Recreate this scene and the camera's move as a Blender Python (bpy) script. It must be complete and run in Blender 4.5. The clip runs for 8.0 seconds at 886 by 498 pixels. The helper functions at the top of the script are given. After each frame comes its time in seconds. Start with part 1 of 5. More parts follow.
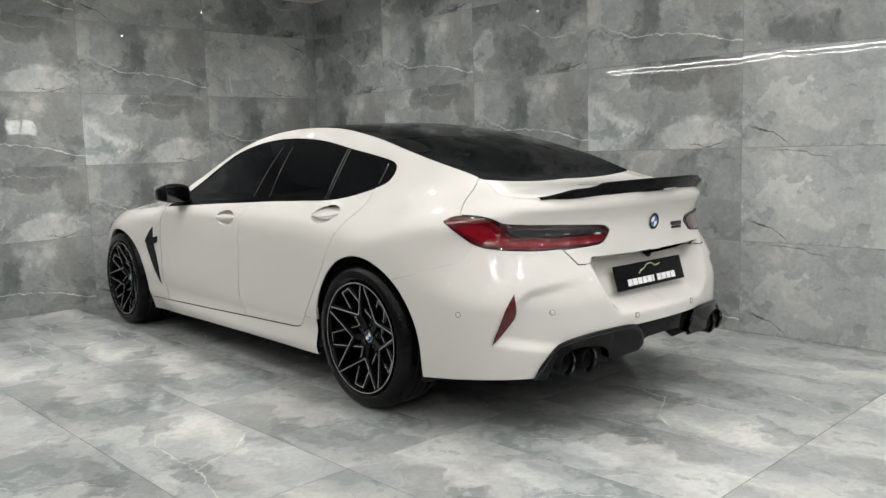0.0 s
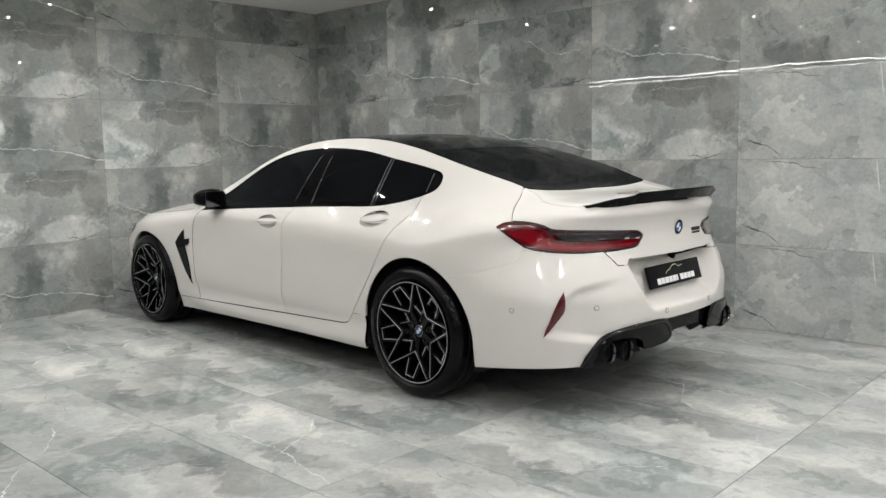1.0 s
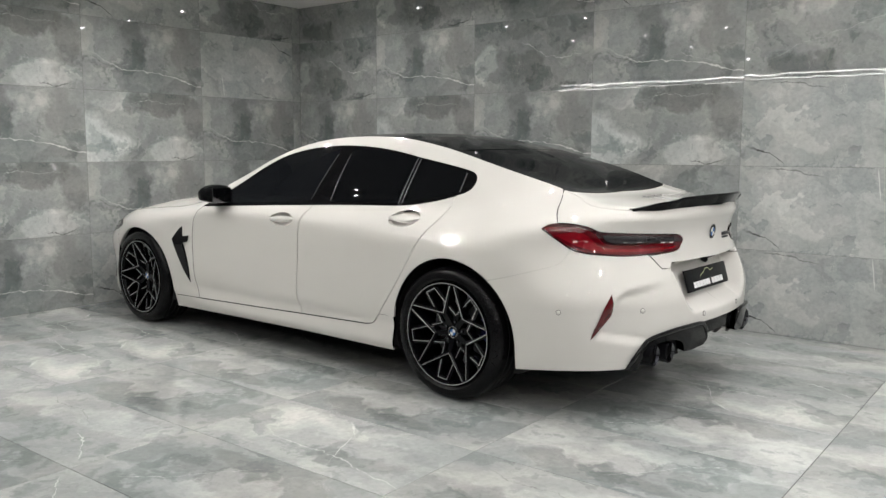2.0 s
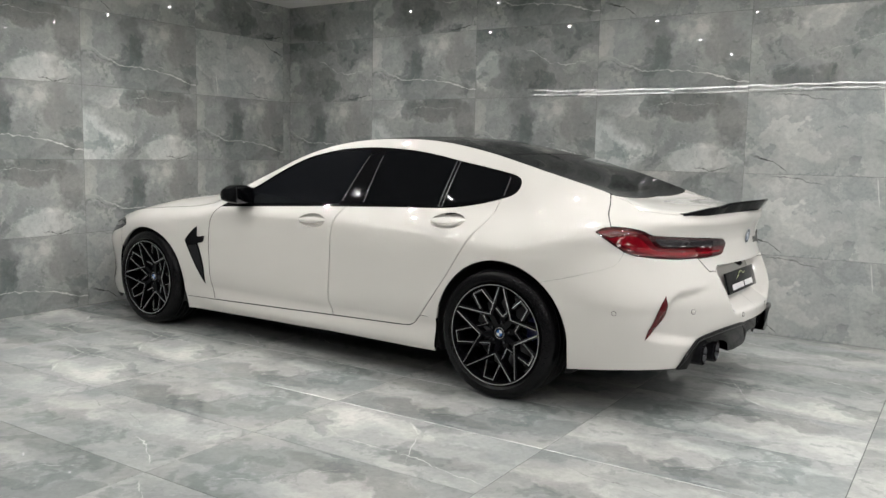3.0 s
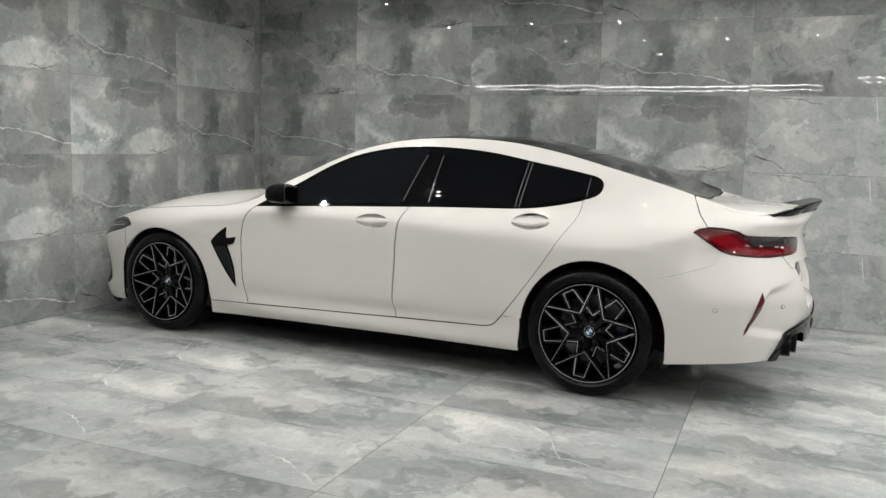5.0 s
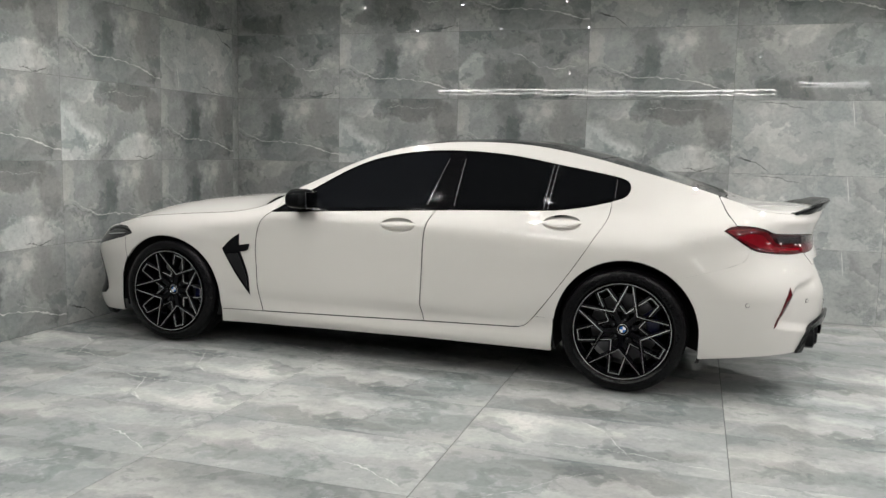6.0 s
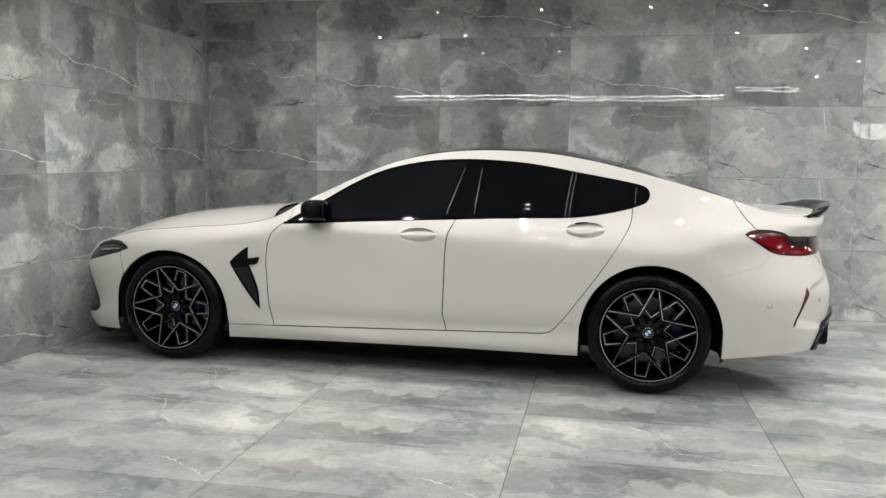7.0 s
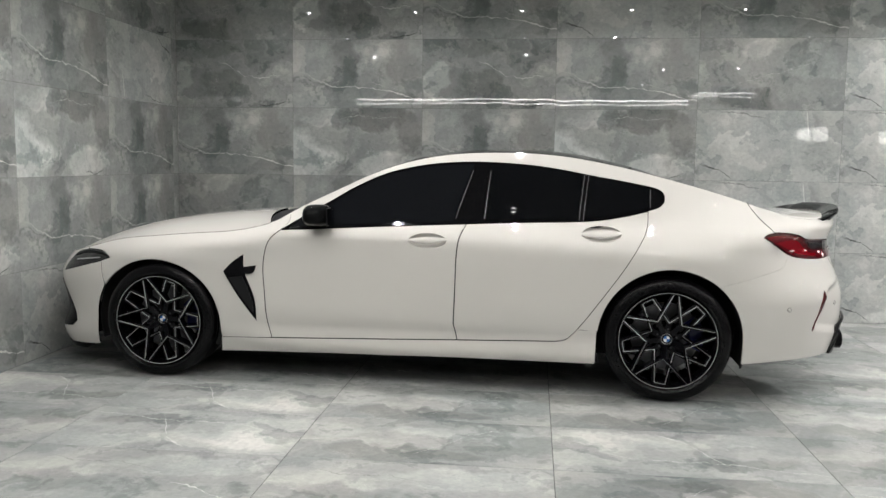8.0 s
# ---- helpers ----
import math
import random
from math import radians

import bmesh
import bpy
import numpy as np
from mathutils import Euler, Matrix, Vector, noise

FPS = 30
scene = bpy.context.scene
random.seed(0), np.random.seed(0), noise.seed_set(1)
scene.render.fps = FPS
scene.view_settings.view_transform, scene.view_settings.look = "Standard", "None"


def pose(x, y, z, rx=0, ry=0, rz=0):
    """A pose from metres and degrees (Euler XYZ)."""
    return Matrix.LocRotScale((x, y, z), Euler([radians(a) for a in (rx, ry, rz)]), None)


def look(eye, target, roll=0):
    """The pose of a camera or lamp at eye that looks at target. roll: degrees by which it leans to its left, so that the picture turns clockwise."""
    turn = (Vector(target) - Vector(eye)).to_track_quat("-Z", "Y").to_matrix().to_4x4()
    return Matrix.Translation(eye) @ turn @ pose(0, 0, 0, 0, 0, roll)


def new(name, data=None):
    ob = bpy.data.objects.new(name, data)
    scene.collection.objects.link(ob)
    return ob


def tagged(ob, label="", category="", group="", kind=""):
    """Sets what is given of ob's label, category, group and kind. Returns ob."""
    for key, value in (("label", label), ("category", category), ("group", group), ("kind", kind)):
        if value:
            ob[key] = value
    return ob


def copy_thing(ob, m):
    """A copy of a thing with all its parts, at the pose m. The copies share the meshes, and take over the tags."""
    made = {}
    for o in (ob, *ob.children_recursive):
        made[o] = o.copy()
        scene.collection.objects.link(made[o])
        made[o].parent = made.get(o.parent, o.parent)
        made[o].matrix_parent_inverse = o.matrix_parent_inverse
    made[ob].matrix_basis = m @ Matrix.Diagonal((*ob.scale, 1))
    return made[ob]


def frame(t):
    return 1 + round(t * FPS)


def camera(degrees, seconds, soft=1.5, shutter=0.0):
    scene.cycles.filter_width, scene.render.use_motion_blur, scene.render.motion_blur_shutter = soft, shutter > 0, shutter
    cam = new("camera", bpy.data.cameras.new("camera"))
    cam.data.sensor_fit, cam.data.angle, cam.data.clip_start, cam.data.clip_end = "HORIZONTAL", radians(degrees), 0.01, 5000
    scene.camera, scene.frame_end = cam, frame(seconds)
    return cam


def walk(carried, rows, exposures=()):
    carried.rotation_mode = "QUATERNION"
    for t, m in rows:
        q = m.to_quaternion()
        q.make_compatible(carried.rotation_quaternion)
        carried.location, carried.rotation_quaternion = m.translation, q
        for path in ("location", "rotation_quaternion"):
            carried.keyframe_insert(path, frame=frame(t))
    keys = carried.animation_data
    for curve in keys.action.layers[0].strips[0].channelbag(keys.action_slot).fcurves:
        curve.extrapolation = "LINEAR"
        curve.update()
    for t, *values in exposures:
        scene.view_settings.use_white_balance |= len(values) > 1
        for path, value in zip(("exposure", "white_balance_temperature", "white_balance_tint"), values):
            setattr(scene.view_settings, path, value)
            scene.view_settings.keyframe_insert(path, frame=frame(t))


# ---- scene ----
cam = camera(56.6, 8.0)
PATH = [
    (0, (3.103, -2.452, 1.251), (1.669, -1.079, 1.009), -1.7),
    (0.5, (3.127, -2.729, 1.277), (1.725, -1.321, 1.042), -1.5),
    (1, (3.036, -3.069, 1.317), (1.685, -1.613, 1.075), -1.2),
    (1.5, (2.809, -3.198, 1.314), (1.522, -1.688, 1.066), -0.7),
    (2.8, (2.215, -3.767, 1.328), (1.104, -2.12, 1.096), 1.1),
    (3, (2.108, -3.814, 1.316), (1.025, -2.149, 1.082), 1.1),
    (3.5, (1.828, -3.965, 1.336), (0.819, -2.254, 1.102), 1.3),
    (4, (1.55, -4.24, 1.353), (0.616, -2.487, 1.116), 1.3),
    (4.5, (1.253, -4.323, 1.33), (0.395, -2.532, 1.089), 1.4),
    (4.7, (1.13, -4.329, 1.346), (0.311, -2.521, 1.099), 1.5),
    (5.8, (0.493, -4.666, 1.357), (-0.134, -2.783, 1.114), 1.5),
    (6, (0.352, -4.658, 1.335), (-0.228, -2.759, 1.097), 1.3),
    (6.5, (0.054, -4.687, 1.342), (-0.425, -2.76, 1.111), 1.0),
    (7, (-0.287, -4.805, 1.36), (-0.662, -2.854, 1.133), 0.7),
    (7.5, (-0.537, -4.739, 1.33), (-0.827, -2.772, 1.111), 0.7),
    (8, (-0.765, -4.677, 1.334), (-0.981, -2.7, 1.123), 0.7),
]
walk(cam, [(t, look(eye, target, roll)) for t, eye, target, roll in PATH])

# ---- world and lights ----
world = bpy.data.worlds.new("world")
scene.world = world
world.use_nodes = True
world.node_tree.nodes["Background"].inputs[0].default_value = (0.75, 0.85, 1.0, 1)
world.node_tree.nodes["Background"].inputs[1].default_value = 1.0
scene.view_settings.exposure = 0.0

LEFT, BACK, CEIL, RIGHT, FRONT, SIDE, DEEP = -4.02, 2.62, 2.76, 9.0, -9.0, 4.193, 11.0
# columns past 2.20 are unseen additions that brighten the tail side
SPOT_X = (-2.96, -1.93, -0.91, 0.10, 1.12, 2.20, 3.25, 4.3, 5.35, 6.4)
SPOT_Y = (1.95, 0.3, -1.3, -2.8, -5.2)
SPOT_POWER = 3.24


def area(name, x, y, z, sx, sy, power, colour=(1, 0.97, 0.92), rx=0.0, ry=0.0, rz=0.0, disc=False, spread=180.0):
    data = bpy.data.lights.new(name, "AREA")
    data.shape, data.size, data.size_y = ("DISK" if disc else "RECTANGLE"), sx, sy
    data.energy, data.color, data.spread = power, colour, radians(spread)
    ob = new(name, data)
    ob.matrix_world = pose(x, y, z, rx, ry, rz)
    return ob


def lamp_share(x, y):
    """Hand-set power share of the downlight at x, y, for balance: raised by the nose and behind the tail."""
    column = 2.25 if x < -1.5 else 0.75 if x < 1.0 else 1.3 if x < 1.6 else 2.6
    if y > 1.0:
        row = 0.58 if x < -1.5 else 1.35 if x < 1.6 else 0.9
    elif y > -0.5:
        row = 1.6 if x < -1.5 else 2.2 if x < 1.6 else 2.0
    elif y > -3.0:
        row = 1.12 if x < -1.5 else 1.0 if x < 1.6 else 0.8
    else:
        row = 1.4
    return column * row


for x in SPOT_X:
    for y in SPOT_Y:
        strong = lamp_share(x, y)
        area("spot_light", x, y, CEIL - 0.021, 0.044, 0.044, SPOT_POWER * strong, (1.0, 0.971, 0.969), disc=True, spread=152)
# hanging light line along the display
LINE_Y, LINE_Z, LINE_X0, LINE_X1 = -1.42, 2.13, -3.22, 1.25


# ---- materials ----
def nodes_of(name):
    m = bpy.data.materials.new(name)
    m.use_nodes = True
    t = m.node_tree
    return m, t, t.nodes["Principled BSDF"]


def node(t, kind, **kw):
    n = t.nodes.new(kind)
    for k, v in kw.items():
        if k == "operation":
            n.operation = v
        elif k == "blend":
            n.blend_type = v
        elif k == "kind":
            n.data_type = v
        elif k == "dims":
            n.noise_dimensions = v
    return n


def math_node(t, op, a, b=0.5, clamp=False):
    n = t.nodes.new("ShaderNodeMath")
    n.operation, n.use_clamp = op, clamp
    for i, v in enumerate((a, b)):
        if hasattr(v, "node"):
            t.links.new(v, n.inputs[i])
        else:
            n.inputs[i].default_value = v
    return n.outputs[0]


def ramp(t, value, stops):
    n = t.nodes.new("ShaderNodeValToRGB")
    t.links.new(value, n.inputs[0])
    e = n.color_ramp.elements
    while len(e) < len(stops):
        e.new(0.5)
    for el, (p, c) in zip(e, stops):
        el.position = p
        el.color = (*c, 1) if len(c) == 3 else c
    return n.outputs[0]


def noise_tex(t, vec, scale, detail=6, rough=0.6, distort=0.0):
    n = t.nodes.new("ShaderNodeTexNoise")
    t.links.new(vec, n.inputs["Vector"])
    n.inputs["Scale"].default_value, n.inputs["Detail"].default_value = scale, detail
    n.inputs["Roughness"].default_value, n.inputs["Distortion"].default_value = rough, distort
    return n.outputs["Fac"]


def blend(t, fac, a, b, mode="MIX"):
    n = t.nodes.new("ShaderNodeMix")
    n.data_type, n.blend_type = "RGBA", mode
    if hasattr(fac, "node"):
        t.links.new(fac, n.inputs[0])
    else:
        n.inputs[0].default_value = fac
    for i, v in ((6, a), (7, b)):
        if hasattr(v, "node"):
            t.links.new(v, n.inputs[i])
        else:
            n.inputs[i].default_value = (*v, 1)
    return n.outputs[2]


def bump(t, b, height, strength, dist):
    n = t.nodes.new("ShaderNodeBump")
    n.inputs["Strength"].default_value, n.inputs["Distance"].default_value = strength, dist
    t.links.new(height, n.inputs["Height"])
    t.links.new(n.outputs[0], b.inputs["Normal"])


def plain(name, colour, rough=0.4, metal=0.0, coat=0.0, grain=0.0, scale=60.0, coat_rough=0.03, ior=1.45):
    m, t, b = nodes_of(name)
    b.inputs["Base Color"].default_value = (*colour, 1)
    b.inputs["Roughness"].default_value, b.inputs["Metallic"].default_value = rough, metal
    b.inputs["Coat Weight"].default_value, b.inputs["Coat Roughness"].default_value = coat, coat_rough
    b.inputs["IOR"].default_value = ior
    if grain:
        co = t.nodes.new("ShaderNodeTexCoord").outputs["Object"]
        f = noise_tex(t, co, scale)
        c = blend(t, f, tuple(v * (1 - grain) for v in colour), tuple(min(1, v * (1 + grain)) for v in colour))
        t.links.new(c, b.inputs["Base Color"])
        r = math_node(t, "MULTIPLY_ADD", f, 0.12)
        r.node.inputs[2].default_value = max(0.02, rough - 0.06)
        t.links.new(r, b.inputs["Roughness"])
    return m


def carbon(name, ior):
    """Woven carbon under clear lacquer: a fine twill of light and dark threads."""
    m, t, b = nodes_of(name)
    co = t.nodes.new("ShaderNodeTexCoord").outputs["Object"]
    mp = t.nodes.new("ShaderNodeMapping")
    mp.inputs["Rotation"].default_value = (0, 0, radians(45))
    t.links.new(co, mp.inputs[0])
    ck = t.nodes.new("ShaderNodeTexChecker")
    ck.inputs["Scale"].default_value = 260
    t.links.new(mp.outputs[0], ck.inputs[0])
    c = blend(t, ck.outputs["Fac"], (0.003, 0.0032, 0.0035), (0.008, 0.0085, 0.009))
    t.links.new(c, b.inputs["Base Color"])
    b.inputs["Roughness"].default_value, b.inputs["IOR"].default_value = 0.06, ior
    return m


PAINT = plain("white_paint", (0.625, 0.608, 0.57), 0.32, 0, 1.0, 0.012, 900, 0.015)
PAINT.node_tree.nodes["Principled BSDF"].inputs["Coat IOR"].default_value = 1.6
PAINT.node_tree.nodes["Principled BSDF"].inputs["Specular IOR Level"].default_value = 0.0
GLOSS = plain("gloss_black", (0.006, 0.006, 0.007), 0.05, 0, 0.0, 0.1, 300, 0.03, 1.2)
GLOSS_TRIM = plain("gloss_black_trim", (0.005, 0.005, 0.006), 0.06, 0, 0.0, 0.1, 300, 0.03, 1.5)
MATT = plain("matt_black_plastic", (0.009, 0.009, 0.010), 0.5, 0, 0, 0.25, 400, 0.03, 1.3)
LINER = plain("wheel_well_felt", (0.006, 0.006, 0.006), 0.9, 0, 0, 0.3, 200)
RUBBER = plain("tyre_rubber", (0.004, 0.004, 0.0045), 0.25, 0, 0, 0.3, 120, 0.03, 1.25)
RIM = plain("rim_gloss_black", (0.003, 0.003, 0.004), 0.09, 0.0, 0.0, 0.15, 200, 0.03, 1.24)
POLISH = plain("polished_alloy", (0.78, 0.79, 0.80), 0.22, 1.0, 0, 0.15, 500)
STEEL = plain("disc_steel", (0.16, 0.16, 0.17), 0.35, 0.9, 0, 0.25, 150)
BLUE = plain("caliper_blue", (0.01, 0.015, 0.10), 0.3, 0.1, 0.6, 0.2, 90)
CHROME = plain("chrome", (0.7, 0.71, 0.73), 0.08, 1.0)
DARKCHROME = plain("dark_chrome", (0.10, 0.10, 0.108), 0.14, 1.0, 0, 0.2, 80)
GLASS = plain("tinted_glass", (0.003, 0.0034, 0.004), 0.0, 0, 0.0, 0.0, 60, 0.0, 1.11)
FRAME_BLACK = plain("gloss_black_frame", (0.003, 0.003, 0.0035), 0.03, 0, 0.0, 0.1, 300, 0.03, 1.13)
FRONT_GLASS = plain("lightly_tinted_glass", (0.005, 0.0056, 0.0068), 0.0, 0, 0.0, 0.0, 60, 0.0, 1.14)
CARBON = carbon("carbon_weave", 1.15)
CARBON_TRIM = carbon("carbon_weave_polished", 1.3)
LAMP_RED = plain("lamp_red", (0.095, 0.0015, 0.005), 0.08, 0, 1.0, 0.2, 40, 0.0)
LAMP_DEEP = plain("lamp_deep_red", (0.04, 0.002, 0.004), 0.1, 0, 1.0, 0.2, 40, 0.0)
LAMP_SMOKE = plain("lamp_smoked", (0.045, 0.042, 0.045), 0.1, 0.3, 1.0, 0.35, 60, 0.0)
LAMP_CLEAR = plain("lamp_grey", (0.008, 0.0085, 0.0095), 0.1, 0.0, 0.6, 0.3, 60, 0.0)
REFLECTOR = plain("reflector_red", (0.075, 0.003, 0.005), 0.15, 0, 0.3, 0.25, 600)
EDGE_GLINT = plain("edge_glint", (0.16, 0.16, 0.17), 0.25, 0.6, 0, 0.1, 200)
PLATE = plain("plate_black", (0.004, 0.004, 0.005), 0.15, 0, 0.0, 0.2, 100, 0.03, 1.22)
PLATE_WHITE = plain("plate_white", (0.8, 0.8, 0.8), 0.35, 0, 0, 0.03, 200)
PLATE_LIME = plain("plate_lime", (0.45, 0.5, 0.25), 0.35, 0, 0, 0.05, 200)
BADGE_BLUE = plain("badge_blue", (0.03, 0.12, 0.35), 0.2, 0, 1.0, 0.05, 200)
BADGE_WHITE = plain("badge_white", (0.75, 0.76, 0.78), 0.2, 0.1, 1.0, 0.03, 200)


def marble(name, seed, veins, tone=1.0, contrast=1.0, blots=(), stretch=(1.0, 1.35), spread=0.12):
    """A polished printed marble tile face, in the tile's own metres. veins: (points of the line, half width, colour, strength); blots: torn pale or dark areas (x, y, half length, half height, factor)."""
    m, t, b = nodes_of(name)
    co = t.nodes.new("ShaderNodeTexCoord").outputs["Object"]
    mp = t.nodes.new("ShaderNodeMapping")
    mp.inputs["Location"].default_value = (seed * 3.7, seed * 1.9, seed * 5.3)
    t.links.new(co, mp.inputs[0])
    v = mp.outputs[0]

    def tint(*stops):
        return [(p, tuple(1 + (c - 1) * contrast for c in col)) for p, col in stops]
    def grain(*stops):
        return [(p, tuple(1 + (c - 1) * min(1.4, contrast * 1.9) for c in col)) for p, col in stops]
    # torn, watercolour-like patches: cells pulled out of shape by noise
    wn = t.nodes.new("ShaderNodeTexNoise")
    t.links.new(v, wn.inputs["Vector"])
    wn.inputs["Scale"].default_value, wn.inputs["Detail"].default_value, wn.inputs["Roughness"].default_value = 3.4, 5, 0.56
    vm = t.nodes.new("ShaderNodeVectorMath")
    vm.operation = "MULTIPLY_ADD"
    t.links.new(wn.outputs["Color"], vm.inputs[0])
    vm.inputs[1].default_value = (0.62, 0.46, 0.4)
    t.links.new(v, vm.inputs[2])
    frayed = t.nodes.new("ShaderNodeTexNoise")
    t.links.new(v, frayed.inputs["Vector"])
    frayed.inputs["Scale"].default_value, frayed.inputs["Detail"].default_value, frayed.inputs["Roughness"].default_value = 22.0, 6, 0.65
    vf = t.nodes.new("ShaderNodeVectorMath")
    vf.operation = "MULTIPLY_ADD"
    t.links.new(frayed.outputs["Color"], vf.inputs[0])
    vf.inputs[1].default_value = (0.055, 0.075, 0.05)
    t.links.new(vm.outputs[0], vf.inputs[2])
    warped = vf.outputs[0]

    def cells(scale, shift):
        n = t.nodes.new("ShaderNodeTexVoronoi")
        mv = t.nodes.new("ShaderNodeMapping")
        mv.inputs["Location"].default_value = (shift, shift * 0.7, shift * 1.3)
        mv.inputs["Scale"].default_value = (*stretch, 1.0)
        t.links.new(warped, mv.inputs[0])
        t.links.new(mv.outputs[0], n.inputs["Vector"])
        n.inputs["Scale"].default_value = scale
        sx = t.nodes.new("ShaderNodeSeparateColor")
        t.links.new(n.outputs["Color"], sx.inputs[0])
        return sx.outputs[0]
    broad, small = cells(2.9, 0.0), cells(6.4, 4.1)
    big = noise_tex(t, warped, 1.5, 3, 0.50, 0.0)
    mid = noise_tex(t, warped, 3.6, 8, 0.60, 0.0)
    fine = noise_tex(t, v, 34.0, 8, 0.72, 0.0)
    speck = noise_tex(t, v, 95.0, 4, 0.7, 0.0)
    cloud = ramp(t, big, [(0.30, (0.180, 0.194, 0.191)), (0.42, (0.212, 0.223, 0.219)), (0.50, (0.232, 0.240, 0.235)), (0.58, (0.256, 0.260, 0.252)), (0.70, (0.285, 0.286, 0.275))])
    c = blend(t, 1.0, cloud, ramp(t, broad, tint((0.0, (0.72, 0.745, 0.745)), (0.30, (0.86, 0.875, 0.875)), (0.55, (0.98, 0.985, 0.98)), (0.80, (1.12, 1.115, 1.095)), (1.0, (1.32, 1.30, 1.26)))), "MULTIPLY")
    c = blend(t, 1.0, c, ramp(t, small, tint((0.0, (0.88, 0.89, 0.89)), (0.5, (1.0, 1.0, 1.0)), (1.0, (1.12, 1.115, 1.10)))), "MULTIPLY")
    c = blend(t, 1.0, c, ramp(t, mid, grain((0.36, (0.72, 0.745, 0.745)), (0.415, (0.84, 0.855, 0.855)), (0.428, (1.0, 1.0, 1.0)), (0.585, (1.0, 1.0, 1.0)), (0.600, (1.08, 1.078, 1.07)), (0.70, (1.16, 1.15, 1.135)))), "MULTIPLY")
    c = blend(t, 1.0, c, ramp(t, fine, grain((0.30, (0.86, 0.865, 0.865)), (0.5, (1.0, 1.0, 1.0)), (0.72, (1.10, 1.10, 1.095)))), "MULTIPLY")
    c = blend(t, 1.0, c, ramp(t, speck, tint((0.32, (0.97, 0.97, 0.97)), (0.68, (1.03, 1.03, 1.03)))), "MULTIPLY")
    # large torn areas of the print, their rims frayed by the same noises
    shove = t.nodes.new("ShaderNodeVectorMath")
    shove.operation = "SUBTRACT"
    t.links.new(warped, shove.inputs[0])
    t.links.new(v, shove.inputs[1])
    pull = t.nodes.new("ShaderNodeVectorMath")
    pull.operation = "MULTIPLY_ADD"
    t.links.new(shove.outputs[0], pull.inputs[0])
    pull.inputs[1].default_value = (0.95, 0.95, 0.0)
    pull.inputs[2].default_value = (-0.321, -0.254, 0.0)
    place = t.nodes.new("ShaderNodeVectorMath")
    place.operation = "ADD"
    t.links.new(pull.outputs[0], place.inputs[0])
    t.links.new(co, place.inputs[1])
    for bx, by, rx, ry, factor in blots:
        q = t.nodes.new("ShaderNodeVectorMath")
        q.operation = "MULTIPLY_ADD"
        t.links.new(place.outputs[0], q.inputs[0])
        q.inputs[1].default_value = (1 / rx, 1 / ry, 0.0)
        q.inputs[2].default_value = (-bx / rx, -by / ry, 0.0)
        far = t.nodes.new("ShaderNodeVectorMath")
        far.operation = "LENGTH"
        t.links.new(q.outputs[0], far.inputs[0])
        body_of = math_node(t, "MULTIPLY", math_node(t, "SUBTRACT", 1.0, far.outputs["Value"]), 3.4, True)
        lit = math_node(t, "MULTIPLY_ADD", body_of, factor - 1)
        lit.node.inputs[2].default_value = 1.0
        shade3 = t.nodes.new("ShaderNodeCombineXYZ")
        for i in range(3):
            t.links.new(lit, shade3.inputs[i])
        c = blend(t, 1.0, c, shade3.outputs[0], "MULTIPLY")
    # hair lines where two noises cross
    hair = math_node(t, "ABSOLUTE", math_node(t, "SUBTRACT", noise_tex(t, v, 3.1, 7, 0.62, 0.5), 0.5))
    hm = math_node(t, "MULTIPLY", math_node(t, "SUBTRACT", 1.0, math_node(t, "DIVIDE", hair, 0.0035), True), math_node(t, "MULTIPLY", math_node(t, "SUBTRACT", mid, 0.48, True), 3.2))
    c = blend(t, hm, c, (0.42, 0.42, 0.40))
    sep = t.nodes.new("ShaderNodeSeparateXYZ")
    t.links.new(co, sep.inputs[0])
    w1 = math_node(t, "MULTIPLY", math_node(t, "SUBTRACT", noise_tex(t, v, 9.0, 3, 0.55), 0.5), 0.075)
    w2 = math_node(t, "MULTIPLY", math_node(t, "SUBTRACT", noise_tex(t, v, 38.0, 4, 0.65), 0.5), 0.028)
    wob = math_node(t, "ADD", w1, w2)
    gate = ramp(t, noise_tex(t, v, 11.0, 5, 0.65), [(0.36, (0.16, 0.16, 0.16)), (0.5, (0.5, 0.5, 0.5)), (0.66, (1.0, 1.0, 1.0))])
    for pts, width, colour, strength in veins:
        x0, x1 = pts[0][0], pts[-1][0]
        u = math_node(t, "DIVIDE", math_node(t, "SUBTRACT", sep.outputs[0], x0), x1 - x0)
        line = ramp(t, u, [((x - x0) / (x1 - x0), ((y + 0.3) / 0.6,) * 3) for x, y in pts])
        y = math_node(t, "SUBTRACT", math_node(t, "MULTIPLY", line, 0.6), 0.3)
        slope = max(1.0, abs((pts[-1][1] - pts[0][1]) / (x1 - x0)) * 1.1)
        d = math_node(t, "ABSOLUTE", math_node(t, "ADD", math_node(t, "SUBTRACT", sep.outputs[1], y), wob))
        w = math_node(t, "MULTIPLY", gate, width * slope * 1.5)
        mask = math_node(t, "SUBTRACT", 1.0, math_node(t, "DIVIDE", d, w), True)
        ends = math_node(t, "MULTIPLY", math_node(t, "MULTIPLY", u, 4.0, True), math_node(t, "MULTIPLY", math_node(t, "SUBTRACT", 1.0, u), 7.0, True), True)
        if x1 > 0.58:
            ends = math_node(t, "MULTIPLY", math_node(t, "MULTIPLY", u, 2.2, True), math_node(t, "LESS_THAN", u, 1.02))
        mask = math_node(t, "MULTIPLY", math_node(t, "MULTIPLY", mask, 1.8, True), math_node(t, "MULTIPLY", ends, strength))
        c = blend(t, mask, c, colour)
